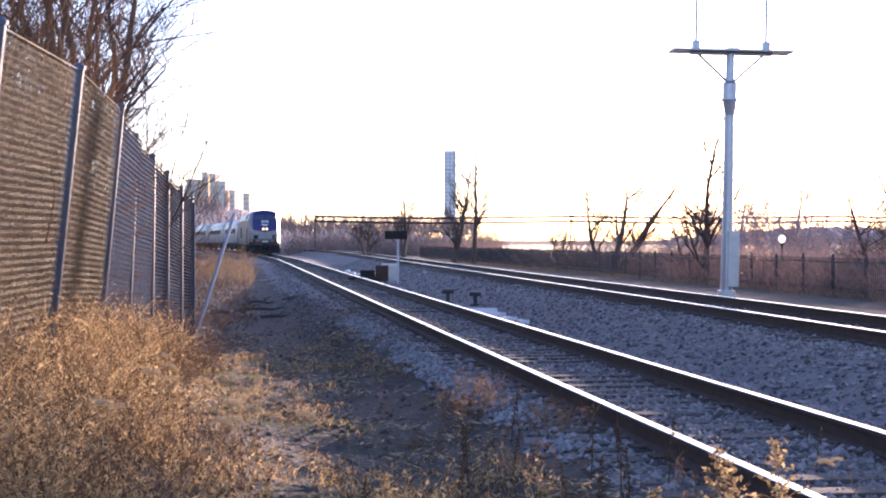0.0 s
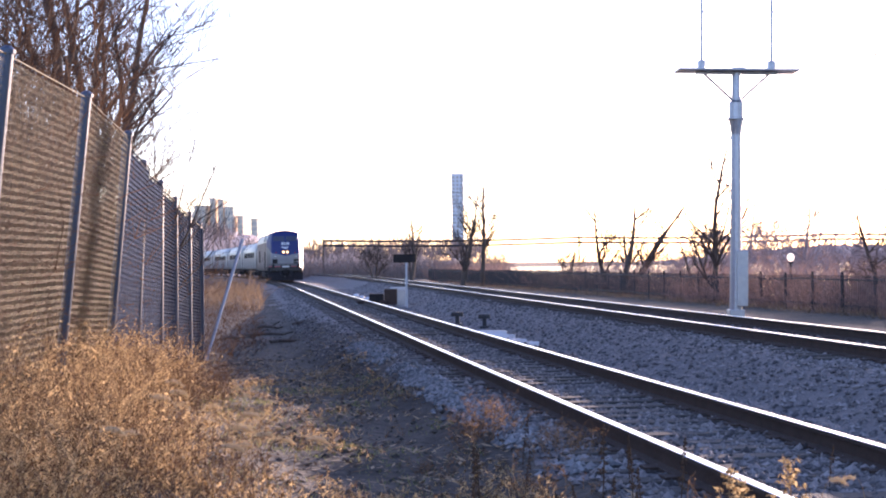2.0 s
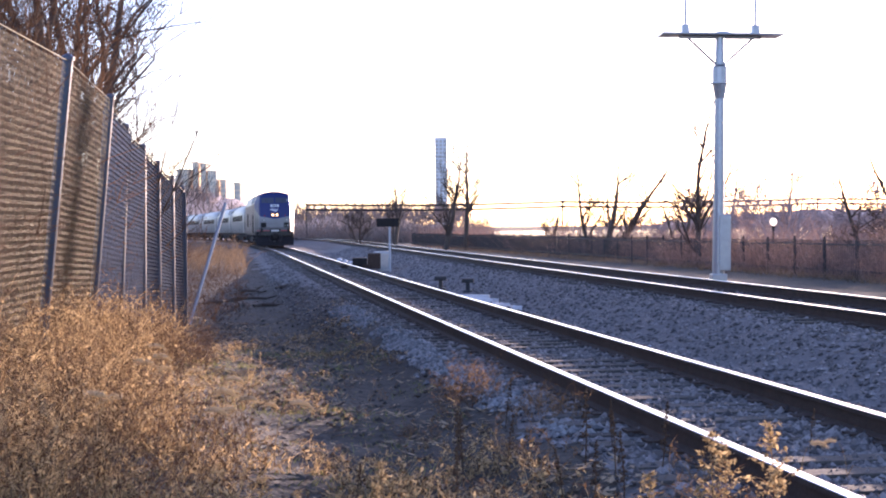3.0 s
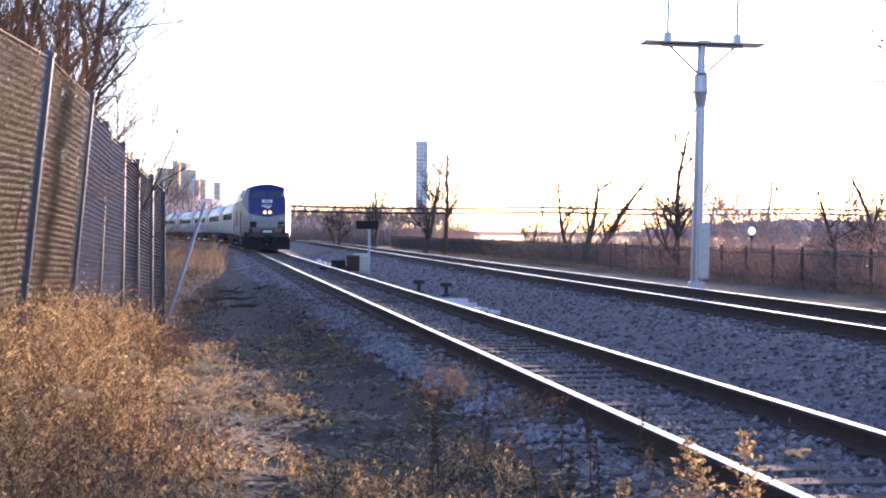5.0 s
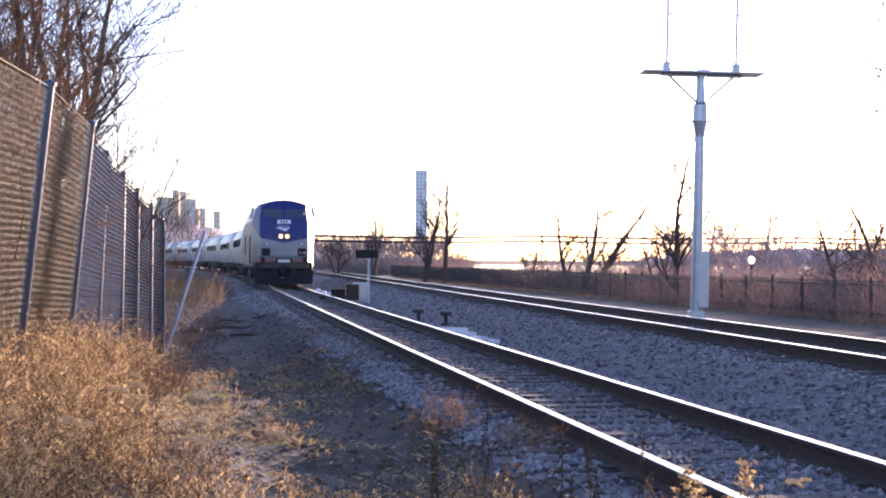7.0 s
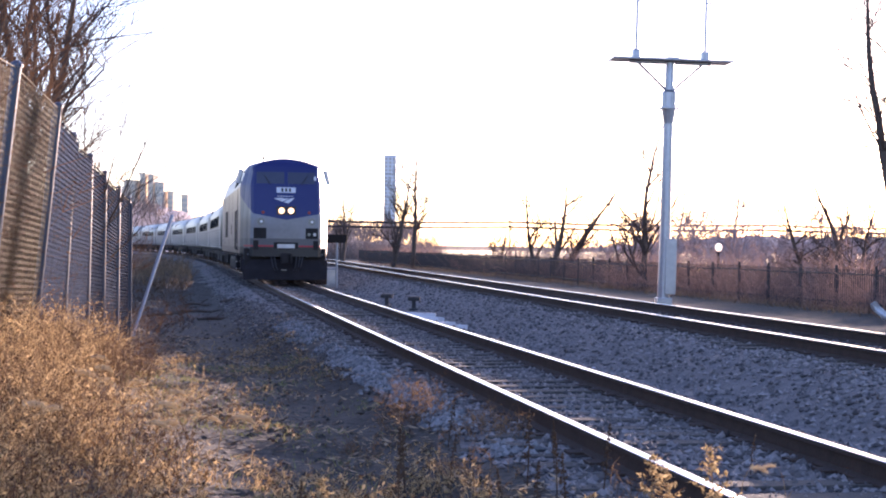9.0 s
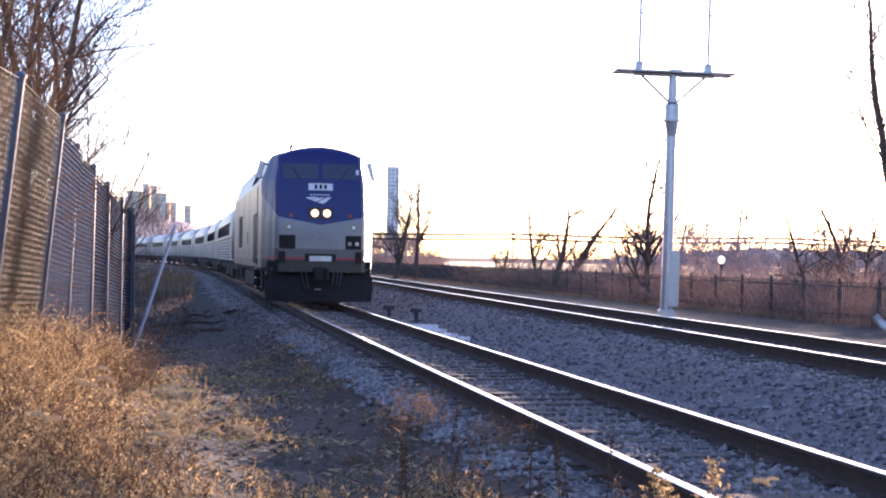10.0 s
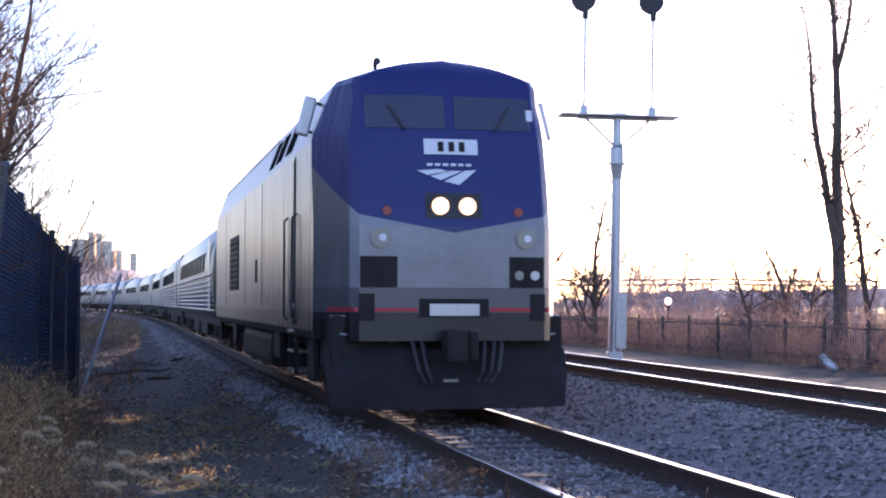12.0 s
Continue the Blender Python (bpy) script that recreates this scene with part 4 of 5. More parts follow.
strands("moss_grass", "low green grass in thin patches", "grass", M["moss"],
        scattered(34000, -3.4, 1.8, 7, 24, lambda x, y, r: left_of_track(x, y) and noise.noise((x * 0.9, y * 0.6, 8)) > r.uniform(-0.15, 0.4)), 25, 0.075, 0.006, 0.7, 0.6, 0)
strands("fence_vines", "dry brown vines tangled in and behind the wire fence", "vines", M["vine"],
        lambda r: (((fence_x(y) - 0.12 - 0.5 * r.random() ** 2, y, r.uniform(-0.3, 2.3) - 0.03 * (y - 14)), r.uniform(0.5, 1.1)) for y in [7 + 13 * r.random() ** 1.1 for _ in range(2400)]),
        26, 0.75, 0.004, 0.8, 1.6, 3, leaf=2, leaf_size=0.02)


strands("dirt_weeds", "small dead and green weeds on the trodden earth", "weeds", M["dry"],
        scattered(15000, -3.6, 1.6, 8, 28, lambda x, y, r: left_of_track(x, y) and x > fence_x(y) + 0.6 and noise.noise((x * 1.1, y * 0.9, 12)) > r.uniform(0.0, 0.5)), 37, 0.16, 0.003, 0.6, 1.0, 3, leaf=3, leaf_size=0.012)


def slope_places(n, y0, y1, d0, d1):
    def places(rnd):
        for _ in range(n):
            y = y0 + (y1 - y0) * rnd.random()
            x = fence_x(y) - rnd.uniform(d0, d1)
            yield on_ground(x, y, rnd.uniform(0.6, 1.3))
    return places


strands("thicket", "dense brown leafless thicket on the slope behind the fence", "undergrowth", M["vine"], slope_places(3600, 12, 40, 0.9, 5.5), 27, 2.9, 0.008, 0.25, 0.7, 7, leaf=1, leaf_size=0.022)
strands("bank_brush", "brown winter brush on the embankment", "undergrowth", M["sedge"],
        scattered(1700, -14.5, -7.5, 60, 95, lambda x, y, r: abs(x - (3.85 - 0.1385 * y) + 4.9) < 1.9), 28, 1.15, 0.012, 0.3, 0.6, 4)


def build_clods():
    """Clods and pebbles on the bare earth, joined."""
    rnd = random.Random(14)
    v, f = [], []
    base = [(1, 0, 0), (-1, 0, 0), (0, 1, 0), (0, -1, 0), (0, 0, 1), (0, 0, -1)]
    tri = [(0, 2, 4), (2, 1, 4), (1, 3, 4), (3, 0, 4), (2, 0, 5), (1, 2, 5), (3, 1, 5), (0, 3, 5)]
    for _ in range(5000):
        y = 7.5 + 70 * rnd.random() ** 1.9
        x = rnd.uniform(max(fence_x(y), -0.1385 * y - 5.0), 3.85 - 0.1385 * y - 1.6)
        r = 0.012 + 0.035 * rnd.random() ** 3
        z = ground_z(x, y)
        k = len(v)
        for a, b, c in base:
            v.append((x + (a + rnd.uniform(-.4, .4)) * r, y + (b + rnd.uniform(-.4, .4)) * r, z + (c + rnd.uniform(-.3, .3)) * r * 0.8))
        f.extend((a + k, b + k, c + k) for a, b, c in tri)
    tagged(raw("earth_clods", v, f, M["clod"]), "small dark clods and pebbles on bare earth", "soil", kind="stuff")


build_clods()


def build_leaf_litter():
    """Fallen leaves, bark and broken stems lying on the earth, joined."""
    rnd = random.Random(61)
    v, f = [], []
    for _ in range(26000):
        y = 7.2 + 26 * rnd.random() ** 1.4
        x = rnd.uniform(fence_x(y) + 0.2, 3.85 - 0.1385 * y - 1.3)
        if noise.noise((x * 0.8, y * 0.5, 30)) + 0.5 * noise.noise((x * 2.6, y * 2.0, 31)) < rnd.uniform(-0.35, 0.5):
            continue
        r = 0.014 + 0.03 * rnd.random() ** 2
        a = rnd.uniform(0, 6.283)
        long, wide = r * rnd.uniform(1.0, 2.2), r * rnd.uniform(0.35, 0.8)
        z = ground_z(x, y) + 0.008
        up = rnd.uniform(0.0, 0.6) * wide
        k = len(v)
        for p, q, h in ((-long, 0, 0), (0, -wide, up), (long, 0, rnd.uniform(0, 1.2) * r), (0, wide, up)):
            v.append((x + p * math.cos(a) - q * math.sin(a), y + p * math.sin(a) + q * math.cos(a), z + h))
        f += [(k, k + 1, k + 2), (k, k + 2, k + 3)]
    tagged(raw("leaf_litter", v, f, M["leaf"]), "brown fallen leaves and bits on bare earth", "leaf litter", kind="stuff")


build_leaf_litter()
strands("rail_weeds", "reddish-brown dead weeds beside the near rail", "weeds", M["rusty"],
        scattered(9000, -1.5, 2.6, 6.6, 16, lambda x, y, r: -2.4 < x - centre_1(y) < -1.0 and noise.noise((x * 1.5, y * 1.1, 40)) > r.uniform(-0.05, 0.6)), 62, 0.24, 0.003, 0.4, 0.9, 4, leaf=2, leaf_size=0.012)
strands("dark_weeds", "dead brown weed stems among the dry grass", "weeds", M["vine"],
        weeds_at(2300, 6.8, 20, lambda y: 2.6 if y < 12 else 1.7, 1.0), 29, 0.72, 0.003, 0.3, 0.7, 4, leaf=2, leaf_size=0.014)
strands("deep_woods", "dense bare brown woods on the slope", "woods", M["vine"],
        lambda r: (on_ground(min(-y * (0.235 + 0.16 * r.random()), fence_x(y) - 0.7), y, r.uniform(0.6, 1.15)) for y in [17 + 26 * r.random() for _ in range(900)]),
        36, 7.0, 0.011, 0.1, 0.5, 14, leaf=1, leaf_size=0.03)


# woods behind the fence
def build_left_woods():
    build_tree("roadside_tree", -7.0, 30.0, 8.6, 0.15, 48, (((-0.02, 0, 1), 1.0), ((0.5, 0, 1), 0.3, 0.5), ((0.22, 0, 1), 0.36, 0.5), ((-0.22, 0, 1), 0.45, 0.45), ((0.05, 0, 1), 0.4, 0.6)), 3, "bare dark tree forked into several thick limbs", boughs=5, fork=0.45, spread=0.35, least=0.008)
    build_tree("roadside_tree", -6.05, 24.0, 8.4, 0.11, 41, (((0.02, 0, 1), 0.95), ((0.12, 0.02, 1), 1.0), ((0.19, 0.0, 1), 0.95), ((0.5, 0, 1), 0.24, 0.4)), 3, "bare dark forked tree behind the wire fence", boughs=9, fork=0.3)
    build_tree("roadside_tree", -6.9, 27.0, 9.5, 0.16, 42, (((-0.03, 0, 1), 1.0),), 3, boughs=13, fork=0.25)
    build_tree("roadside_tree", -7.3, 22.5, 9.0, 0.13, 43, (((-0.05, 0, 1), 1.0), ((0.08, 0, 1), 0.8)), 3, boughs=11, fork=0.25)
    build_tree("roadside_tree", -6.4, 19.0, 8.0, 0.11, 44, (((-0.06, 0, 1), 1.0),), 3, boughs=13, fork=0.25)
    build_tree("roadside_tree", -8.6, 29.0, 10.0, 0.15, 45, (((0.0, 0, 1), 1.0),), 3, boughs=13, fork=0.25)
    build_tree("roadside_tree", -5.6, 17.0, 6.5, 0.07, 46, (((-0.1, 0, 1), 1.0),), 3, boughs=11, fork=0.25)
    build_tree("roadside_tree", -7.9, 33.0, 9.0, 0.12, 47, (((0.0, 0, 1), 1.0), ((0.1, 0, 1), 0.9)), 3, boughs=10, fork=0.25)
    for i, (x, y, h, l) in enumerate(((-5.95, 30.5, 6.0, 0.02), (-6.05, 32.5, 4.9, 0.03), (-5.75, 28.0, 5.4, 0.05), (-6.4, 35.0, 4.2, 0.03), (-5.5, 26.5, 4.6, 0.04))):
        build_tree("sapling", x, y, h, 0.035, 50 + i, (((l, 0, 1), 1.0),), 2, "thin bare crooked sapling behind the fence", boughs=8, fork=0.3)


build_left_woods()


# ---- the far side: park fence, brush, trees, lamp, river bank
def park_x(y):
    return 12.4 - 0.1525 * (y - 46)


def build_park_fence():
    P = thing("park_fence", "long black iron picket fence along the river park", "fence")
    step, n, first, count = 2.4, 48, {}, 0
    rest = bmesh.new()

    def piece(name, shape, m):
        if name not in first:
            first[name] = part(name, boxm(*shape), M["iron"], P, "", m)
        else:
            again(name, first[name], P, m)
    for i in range(n):
        y = 28 + step * 0.9886 * i
        x = park_x(y)
        m = pose(x, y, ground_z(x, y), 0, 0, 90 + math.degrees(math.atan(0.1525)))
        piece("post", (-0.03, 0.03, -0.03, 0.03, -0.1, 1.28), m)
        for z in (0.22, 1.02):
            piece("rail", (0, step, -0.02, 0.02, 0, 0.045), m @ pose(0, 0, z))
        for k in range(1, 18):
            mk = m @ pose(step * k / 18, 0, 0)
            if y > 38 and count < 300:
                piece("picket", (-0.011, 0.011, -0.011, 0.011, 0.12, 1.18), mk)
                count += 1
            else:
                bmesh.ops.create_cube(rest, size=1.0, matrix=mk @ Matrix.Translation((0, 0, 0.65)) @ Matrix.Diagonal((0.022, 0.022, 1.06, 1)))
    tagged(part("picket_row", rest, M["iron"], P), kind="stuff")


build_park_fence()
strands("fence_brush", "reddish-brown leafless brush along the park fence", "undergrowth", M["brush"],
        lambda r: (((park_x(y) + r.uniform(0.4, 4.5), y, -0.7), r.uniform(0.6, 1.15)) for y in [30 + 115 * r.random() ** 1.4 for _ in range(7500)]), 31, 1.95, 0.009, 0.3, 0.8, 6)
strands("fence_bramble", "brown bramble grown through the park fence", "undergrowth", M["brush"],
        lambda r: (on_ground(park_x(y) + r.uniform(-0.5, 0.4), y, r.uniform(0.5, 1.2)) for y in [30 + 34 * r.random() for _ in range(1500)]), 38, 1.25, 0.007, 0.45, 1.0, 5)
strands("embankment_weeds", "dry weeds and stems past the end of the fence", "weeds", M["vine"],
        scattered(3400, -12, -4.6, 33, 66, lambda x, y, r: -6.8 < x - (3.85 - 0.1385 * y) < -3.4), 39, 0.42, 0.006, 0.5, 0.9, 3, leaf=2, leaf_size=0.025)
strands("verge_grass", "dry brown grass at the foot of the park fence", "grass", M["sedge"],
        lambda r: (on_ground(park_x(y) + r.uniform(-1.2, 0.6), y, r.uniform(0.4, 1.0)) for y in [30 + 90 * r.random() ** 1.5 for _ in range(5000)]), 32, 0.4, 0.008, 0.5, 0.8, 2)


def build_right_trees():
    low = -0.6
    build_tree("bare_tree", 2.25, 110, 8.9, 0.2, 61, (((0.01, 0, 1), 1.0),), 3, boughs=12, fork=0.25, z=low, spread=0.4, least=0.0110)
    build_tree("bare_tree", 0.75, 108, 7.0, 0.2, 62, (((0.03, 0, 1), 1.0), ((-0.02, 0, 1), 0.8)), 3, boughs=10, fork=0.2, z=low, spread=0.4, least=0.0108)
    build_tree("bare_tree", -3.3, 120, 6.6, 0.18, 63, (((0.12, 0, 1), 1.0), ((-0.03, 0, 1), 0.7), ((0.25, 0, 1), 0.9)), 2, boughs=8, z=low, least=0.0120)
    build_tree("bare_tree", -6.4, 126, 4.4, 0.13, 64, (((0.1, 0, 1), 1.0), ((-0.2, 0, 1), 0.8)), 3, boughs=9, fork=0.15, z=low, least=0.0126)
    build_tree("bare_tree", 7.3, 92, 3.6, 0.12, 65, (((0.02, 0, 1), 0.9), ((-0.15, 0, 1), 0.8)), 3, boughs=7, z=low, least=0.0092)
    build_tree("bare_tree", 8.5, 82, 5.4, 0.16, 66, (((0.0, 0, 1), 1.0),), 3, boughs=11, fork=0.25, z=low, spread=0.4, least=0.0082)
    build_tree("bare_tree", 8.95, 78, 5.2, 0.2, 67, (((0.12, 0, 1), 1.05), ((0.45, 0, 1), 1.15), ((0.75, 0, 1), 0.75), ((0.25, 0, 1), 0.8)), 3, "bare leaning tree with several crooked stems", boughs=6, z=low, spread=0.6, least=0.0078)
    build_tree("bare_tree", 10.5, 60, 7.8, 0.14, 68, (((0.0, 0, 1), 1.0),), 3, boughs=20, fork=0.2, z=low, spread=0.4, least=0.0060)
    build_tree("bare_tree", 12.0, 72, 4.2, 0.12, 72, (((0.1, 0, 1), 1.0), ((-0.3, 0, 1), 0.9), ((0.4, 0, 1), 0.8)), 2, boughs=6, fork=0.15, z=low, least=0.0072)
    build_tree("bare_tree", 15.1, 44, 14.0, 0.25, 75, (((0.1, 0, 1), 1.0), ((-0.1, 0, 1), 0.62, 0.25), ((0.4, 0, 1), 0.35, 0.7)), 3, "tall bare tree forked low into two stems behind the park fence", boughs=16, fork=0.22, z=low, spread=0.9, bough=0.2, least=0.01)
    build_tree("bare_tree", 17.6, 47, 10.5, 0.16, 70, (((0.1, 0, 1), 1.0), ((-0.22, 0, 1), 0.8)), 3, boughs=16, fork=0.2, z=low, bough=0.4, least=0.0047)
    build_tree("bare_tree", 15.2, 52, 4.2, 0.12, 73, (((-0.3, 0, 1), 1.0), ((0.3, 0, 1), 0.9)), 3, "low spreading bare tree behind the park fence", boughs=12, fork=0.25, z=low, spread=0.9, least=0.0052)
    build_tree("bare_tree", 19.6, 62, 7.0, 0.16, 71, (((0.0, 0, 1), 1.0), ((0.4, 0, 1), 0.8)), 3, boughs=11, fork=0.15, z=-1.6, least=0.0062)
    rnd = random.Random(9)
    for i in range(13):
        y = (104, 128, 116, 140)[i % 4]
        x = y * (0.172 + 0.0155 * i + rnd.uniform(-0.005, 0.005))
        build_tree("bank_tree", x, y, rnd.uniform(7.4, 8.4) * (1.0 if i in (2, 3, 4) else 0.85), 0.2, 80 + i, (((0.05, 0, 1), 1.0), ((-0.4, 0, 1), 0.85), ((0.45, 0, 1), 0.85)), 3, "bare spreading tree on the river bank", boughs=10, fork=0.3, z=-2.2, spread=1.0, bough=0.45, least=0.018, bark="hazy_bankwood", twig="hazy_bankwood")



build_right_trees()


def build_park_lamp():
    x, y = 14.05, 62.0
    z = ground_z(x, y)
    P = thing("park_lamp", "park lamp with a glowing pale globe on a dark post", "lamp", pose(x, y, z))
    h = 1.42 - z
    part("post", tubem([(0, 0, -0.1), (0, 0, 0.5), (0, 0, 0.55), (0, 0, h - 0.2)], [0.09, 0.08, 0.05, 0.045], 10), M["iron"], P)
    bm = bmesh.new()
    bmesh.ops.create_uvsphere(bm, u_segments=16, v_segments=10, radius=0.15, matrix=Matrix.Translation((0, 0, h)) @ Matrix.Diagonal((1, 1, 1.15, 1)))
    part("globe", bm, M["globe"], P, "glowing globe", smooth=True)
    part("collar", tubem([(0, 0, h - 0.26), (0, 0, h - 0.17)], [0.06, 0.12], 10), M["iron"], P)


build_park_lamp()


# ---- between the tracks
def build_trackside():
    x, y = -2.05, 58.0
    z = ground_z(x, y)
    R = thing("relay_cabinet", "small pale grey trackside relay cabinet with rounded top", "cabinet", pose(x, y, z, 0, 0, 10))
    part("body", boxm(-0.32, 0.32, -0.25, 0.25, 0.0, 0.8, bevel=0.06), M["concrete"], R)
    part("door", boxm(-0.24, 0.24, -0.265, -0.25, 0.1, 0.7, bevel=0.006), M["galv"], R)
    x, y = -1.72, 57.0
    z = ground_z(x, y)
    S = thing("track_sign", "dark rectangular panel on a pale post", "sign", pose(x, y, z))
    part("post", tubem([(0, 0, -0.1), (0, 0, 1.98)], 0.045, 8), M["concrete"], S, "pale post")
    part("panel", boxm(-0.5, 0.38, -0.05, 0.05, 1.74, 2.06, bevel=0.015), M["dark"], S, "dark unlettered panel back")
    x, y = -2.72, 57.5
    K = thing("equipment_stack", "low dark stack of railway equipment", "equipment", pose(x, y, ground_z(x, y)))
    part("crate", boxm(-0.45, 0.1, -0.3, 0.3, 0, 0.42, bevel=0.02), M["dark"], K)
    part("crate", boxm(0.14, 0.62, -0.3, 0.25, 0, 0.6, bevel=0.02), M["rust"], K)
    part("pipe", tubem([(-0.9, 0.1, 0.1), (0.2, -0.35, 0.12)], 0.06, 8), M["rust"], K)
    for x, y, h in ((0.13, 37.5, 0.32), (0.82, 38.0, 0.33)):
        z = ground_z(x, y)
        T = thing("switch_stand", "squat dark iron switch stand with flat top", "switch stand", pose(x, y, z), group="switch stands between the tracks")
        part("foot", boxm(-0.12, 0.12, -0.18, 0.18, -0.05, 0.06, bevel=0.01), M["iron"], T)
        part("stem", boxm(-0.05, 0.05, -0.05, 0.05, 0.06, h - 0.06, bevel=0.01), M["iron"], T)
        part("head", boxm(-0.15, 0.15, -0.1, 0.1, h - 0.08, h + 0.03, bevel=0.02), M["iron"], T)
    rnd = random.Random(12)
    # broken pale slabs and loose white pieces
    for i, (x, y, l, w, a) in enumerate(((0.75, 32.6, 0.85, 0.1, 4), (1.02, 31.6, 0.6, 0.09, -10), (0.92, 30.6, 0.5, 0.1, 16), (1.3, 29.8, 0.4, 0.12, 35), (1.42, 28.9, 0.26, 0.1, -30), (1.2, 28.6, 0.3, 0.09, 60), (1.52, 28.1, 0.2, 0.1, 10), (0.62, 31.2, 0.3, 0.08, 70))):
        z = ground_z(x, y)
        b = boxm(-l / 2, l / 2, -w / 2 * 0.8, w / 2 * 0.8, -0.04, 0.045, bevel=0.015)
        for vv in b.verts:
            vv.co += Vector((rnd.uniform(-1, 1), rnd.uniform(-1, 1), rnd.uniform(-1, 1))) * 0.018
        o = part("slab", b, M["white"], None, "", pose(x, y, z + 0.03, rnd.uniform(-6, 6), rnd.uniform(-6, 6), a))
        o.name = "broken_slab"
        tagged(o, "broken whitish slab lying on the ballast", "debris", "broken slabs on the ballast")
    for x, y, r in ((2.07, 22.2, 0.05), (1.93, 22.4, 0.035), (2.9, 20.3, 0.03), (-3.3, 62, 0.12), (-3.7, 66, 0.13), (-4.6, 72, 0.15), (-4.2, 70, 0.13), (-3.4, 68, 0.12)):
        b = bmesh.new()
        bmesh.ops.create_icosphere(b, subdivisions=2, radius=r)
        for vv in b.verts:
            vv.co *= 1 + 0.25 * noise.noise(vv.co * (2.5 / r) + Vector((x, y, 0)))
            vv.co.z *= 0.7
        o = part("white_stone", b, M["white"], None, "", pose(x, y, ground_z(x, y) + r * 0.4))
        tagged(o, "single pale stone on the dark ballast", "stone", "pale stones on the ballast")
    # litter by the park fence
    x, y = 12.25, 36.0
    z = ground_z(x, y)
    b = bmesh.new()
    bmesh.ops.create_grid(b, x_segments=8, y_segments=14, size=0.5)
    for vv in b.verts:
        px, py = vv.co.x, vv.co.y
        vv.co = Vector((px * 0.2 - 0.16 * py, 0.1 * math.sin(7 * py) + 0.1 * math.sin(9 * px + 4 * py), (py + 0.5) * 0.5 + 0.04 * math.sin(11 * px)))
    bmesh.ops.solidify(b, geom=b.faces[:], thickness=0.012)
    o = part("litter_sheet", b, M["white"], None, "crumpled white plastic sheet caught on stalks", pose(x, y, z, 0, -24, 0), True)
    tagged(o, category="litter")
    # dead wood left of the track
    for x, y, l, a in ((-5.4, 44, 1.6, 20), (-4.7, 46, 1.1, 80), (-5.9, 41, 1.3, 60), (-4.3, 39, 0.9, 10), (-5.7, 47, 1.2, -30)):
        b = bmesh.new()
        pts = [Vector((-l / 2 + l * i / 4, rnd.uniform(-0.16, 0.16), 0.04 + rnd.uniform(0, 0.1))) for i in range(5)]
        tube(b, pts, [0.04, 0.05, 0.045, 0.035, 0.02], 7)
        tube(b, [pts[2], pts[2] + Vector((0.2, 0.2, 0.16))], [0.04, 0.015], 5)
        o = part("dead_log", b, M["bark"], None, "dark dead log on bare earth", pose(x, y, ground_z(x, y), 0, 0, a))
        tagged(o, category="log", group="dead logs beside the track")


build_trackside()


# ---- single plants in the foreground
def build_foxtail():
    T = thing("foxtail", "dry foxtail grass with a drooping fuzzy seed head", "grass stalk", group="foxtails")
    pts = [(0, 0, 0), (0.02, 0, 0.2), (0.05, 0, 0.38), (0.1, 0, 0.48), (0.15, 0, 0.5)]
    part("stalk", tubem(pts, [0.004, 0.0035, 0.003, 0.0025, 0.002], 5), M["straw"], T)
    b = bmesh.new()
    head = [Vector((0.13, 0, 0.497)), Vector((0.19, 0, 0.505)), Vector((0.25, 0, 0.49)), Vector((0.3, 0, 0.455))]
    tube(b, head, [0.012, 0.02, 0.02, 0.006], 7)
    rnd = random.Random(5)
    for _ in range(130):
        k = rnd.random() * 2.95
        i = int(k)
        p = head[i].lerp(head[i + 1], k - i)
        d = Vector((rnd.uniform(-0.3, 1), rnd.uniform(-1, 1), rnd.uniform(-1, 1))).normalized()
        tube(b, [p + d * 0.012, p + d * 0.04], [0.0016, 0.0004], 3, cap=False)
    part("seed_head", b, M["seed"], T, "pale fuzzy seed head")
    part("blade", tubem([(0, 0, 0.1), (-0.06, 0.03, 0.22), (-0.15, 0.05, 0.2)], [0.004, 0.004, 0.001], 4), M["straw"], T)
    return T


def build_goldenrod(seed):
    T = thing("goldenrod", "dry goldenrod with feathery yellow-brown plumes", "weed", group="goldenrod by the near rail")
    rnd = random.Random(seed)
    b, c = bmesh.new(), bmesh.new()
    tube(b, [(0, 0, 0), (0.015, 0, 0.3), (0.03, 0.01, 0.62)], [0.005, 0.004, 0.0015], 5)
    for k in range(22):
        h = 0.26 + 0.36 * k / 22
        a = k * 2.4
        l = (0.17 * (1 - (h - 0.26) / 0.42) + 0.02) * rnd.uniform(0.7, 1.2)
        p = Vector((0.03 * h / 0.62, 0, h))
        d = Vector((math.cos(a), math.sin(a), 0.75)).normalized()
        q, e = p + d * l * 0.6, p + d * l + Vector((0, 0, -0.02))
        tube(b, [p, q, e], [0.002, 0.0015, 0.0008], 3, cap=False)
        for j in range(11):
            w = p.lerp(e, 0.2 + 0.075 * j) + Vector((rnd.uniform(-1, 1), rnd.uniform(-1, 1), rnd.uniform(-0.5, 1))) * 0.014
            e1 = Vector((rnd.uniform(-1, 1), rnd.uniform(-1, 1), rnd.uniform(-0.4, 1))).normalized() * rnd.uniform(0.009, 0.02)
            e2 = e1.cross(Vector((rnd.uniform(-1, 1), rnd.uniform(-1, 1), rnd.uniform(-1, 1)))) * 0.5
            c.faces.new([c.verts.new(k_) for k_ in (w - e1, w + e2, w + e1, w - e2)])
    part("stem", b, M["dry"], T)
    part("plume", c, M["straw"], T, "feathery yellow plume")
    return T


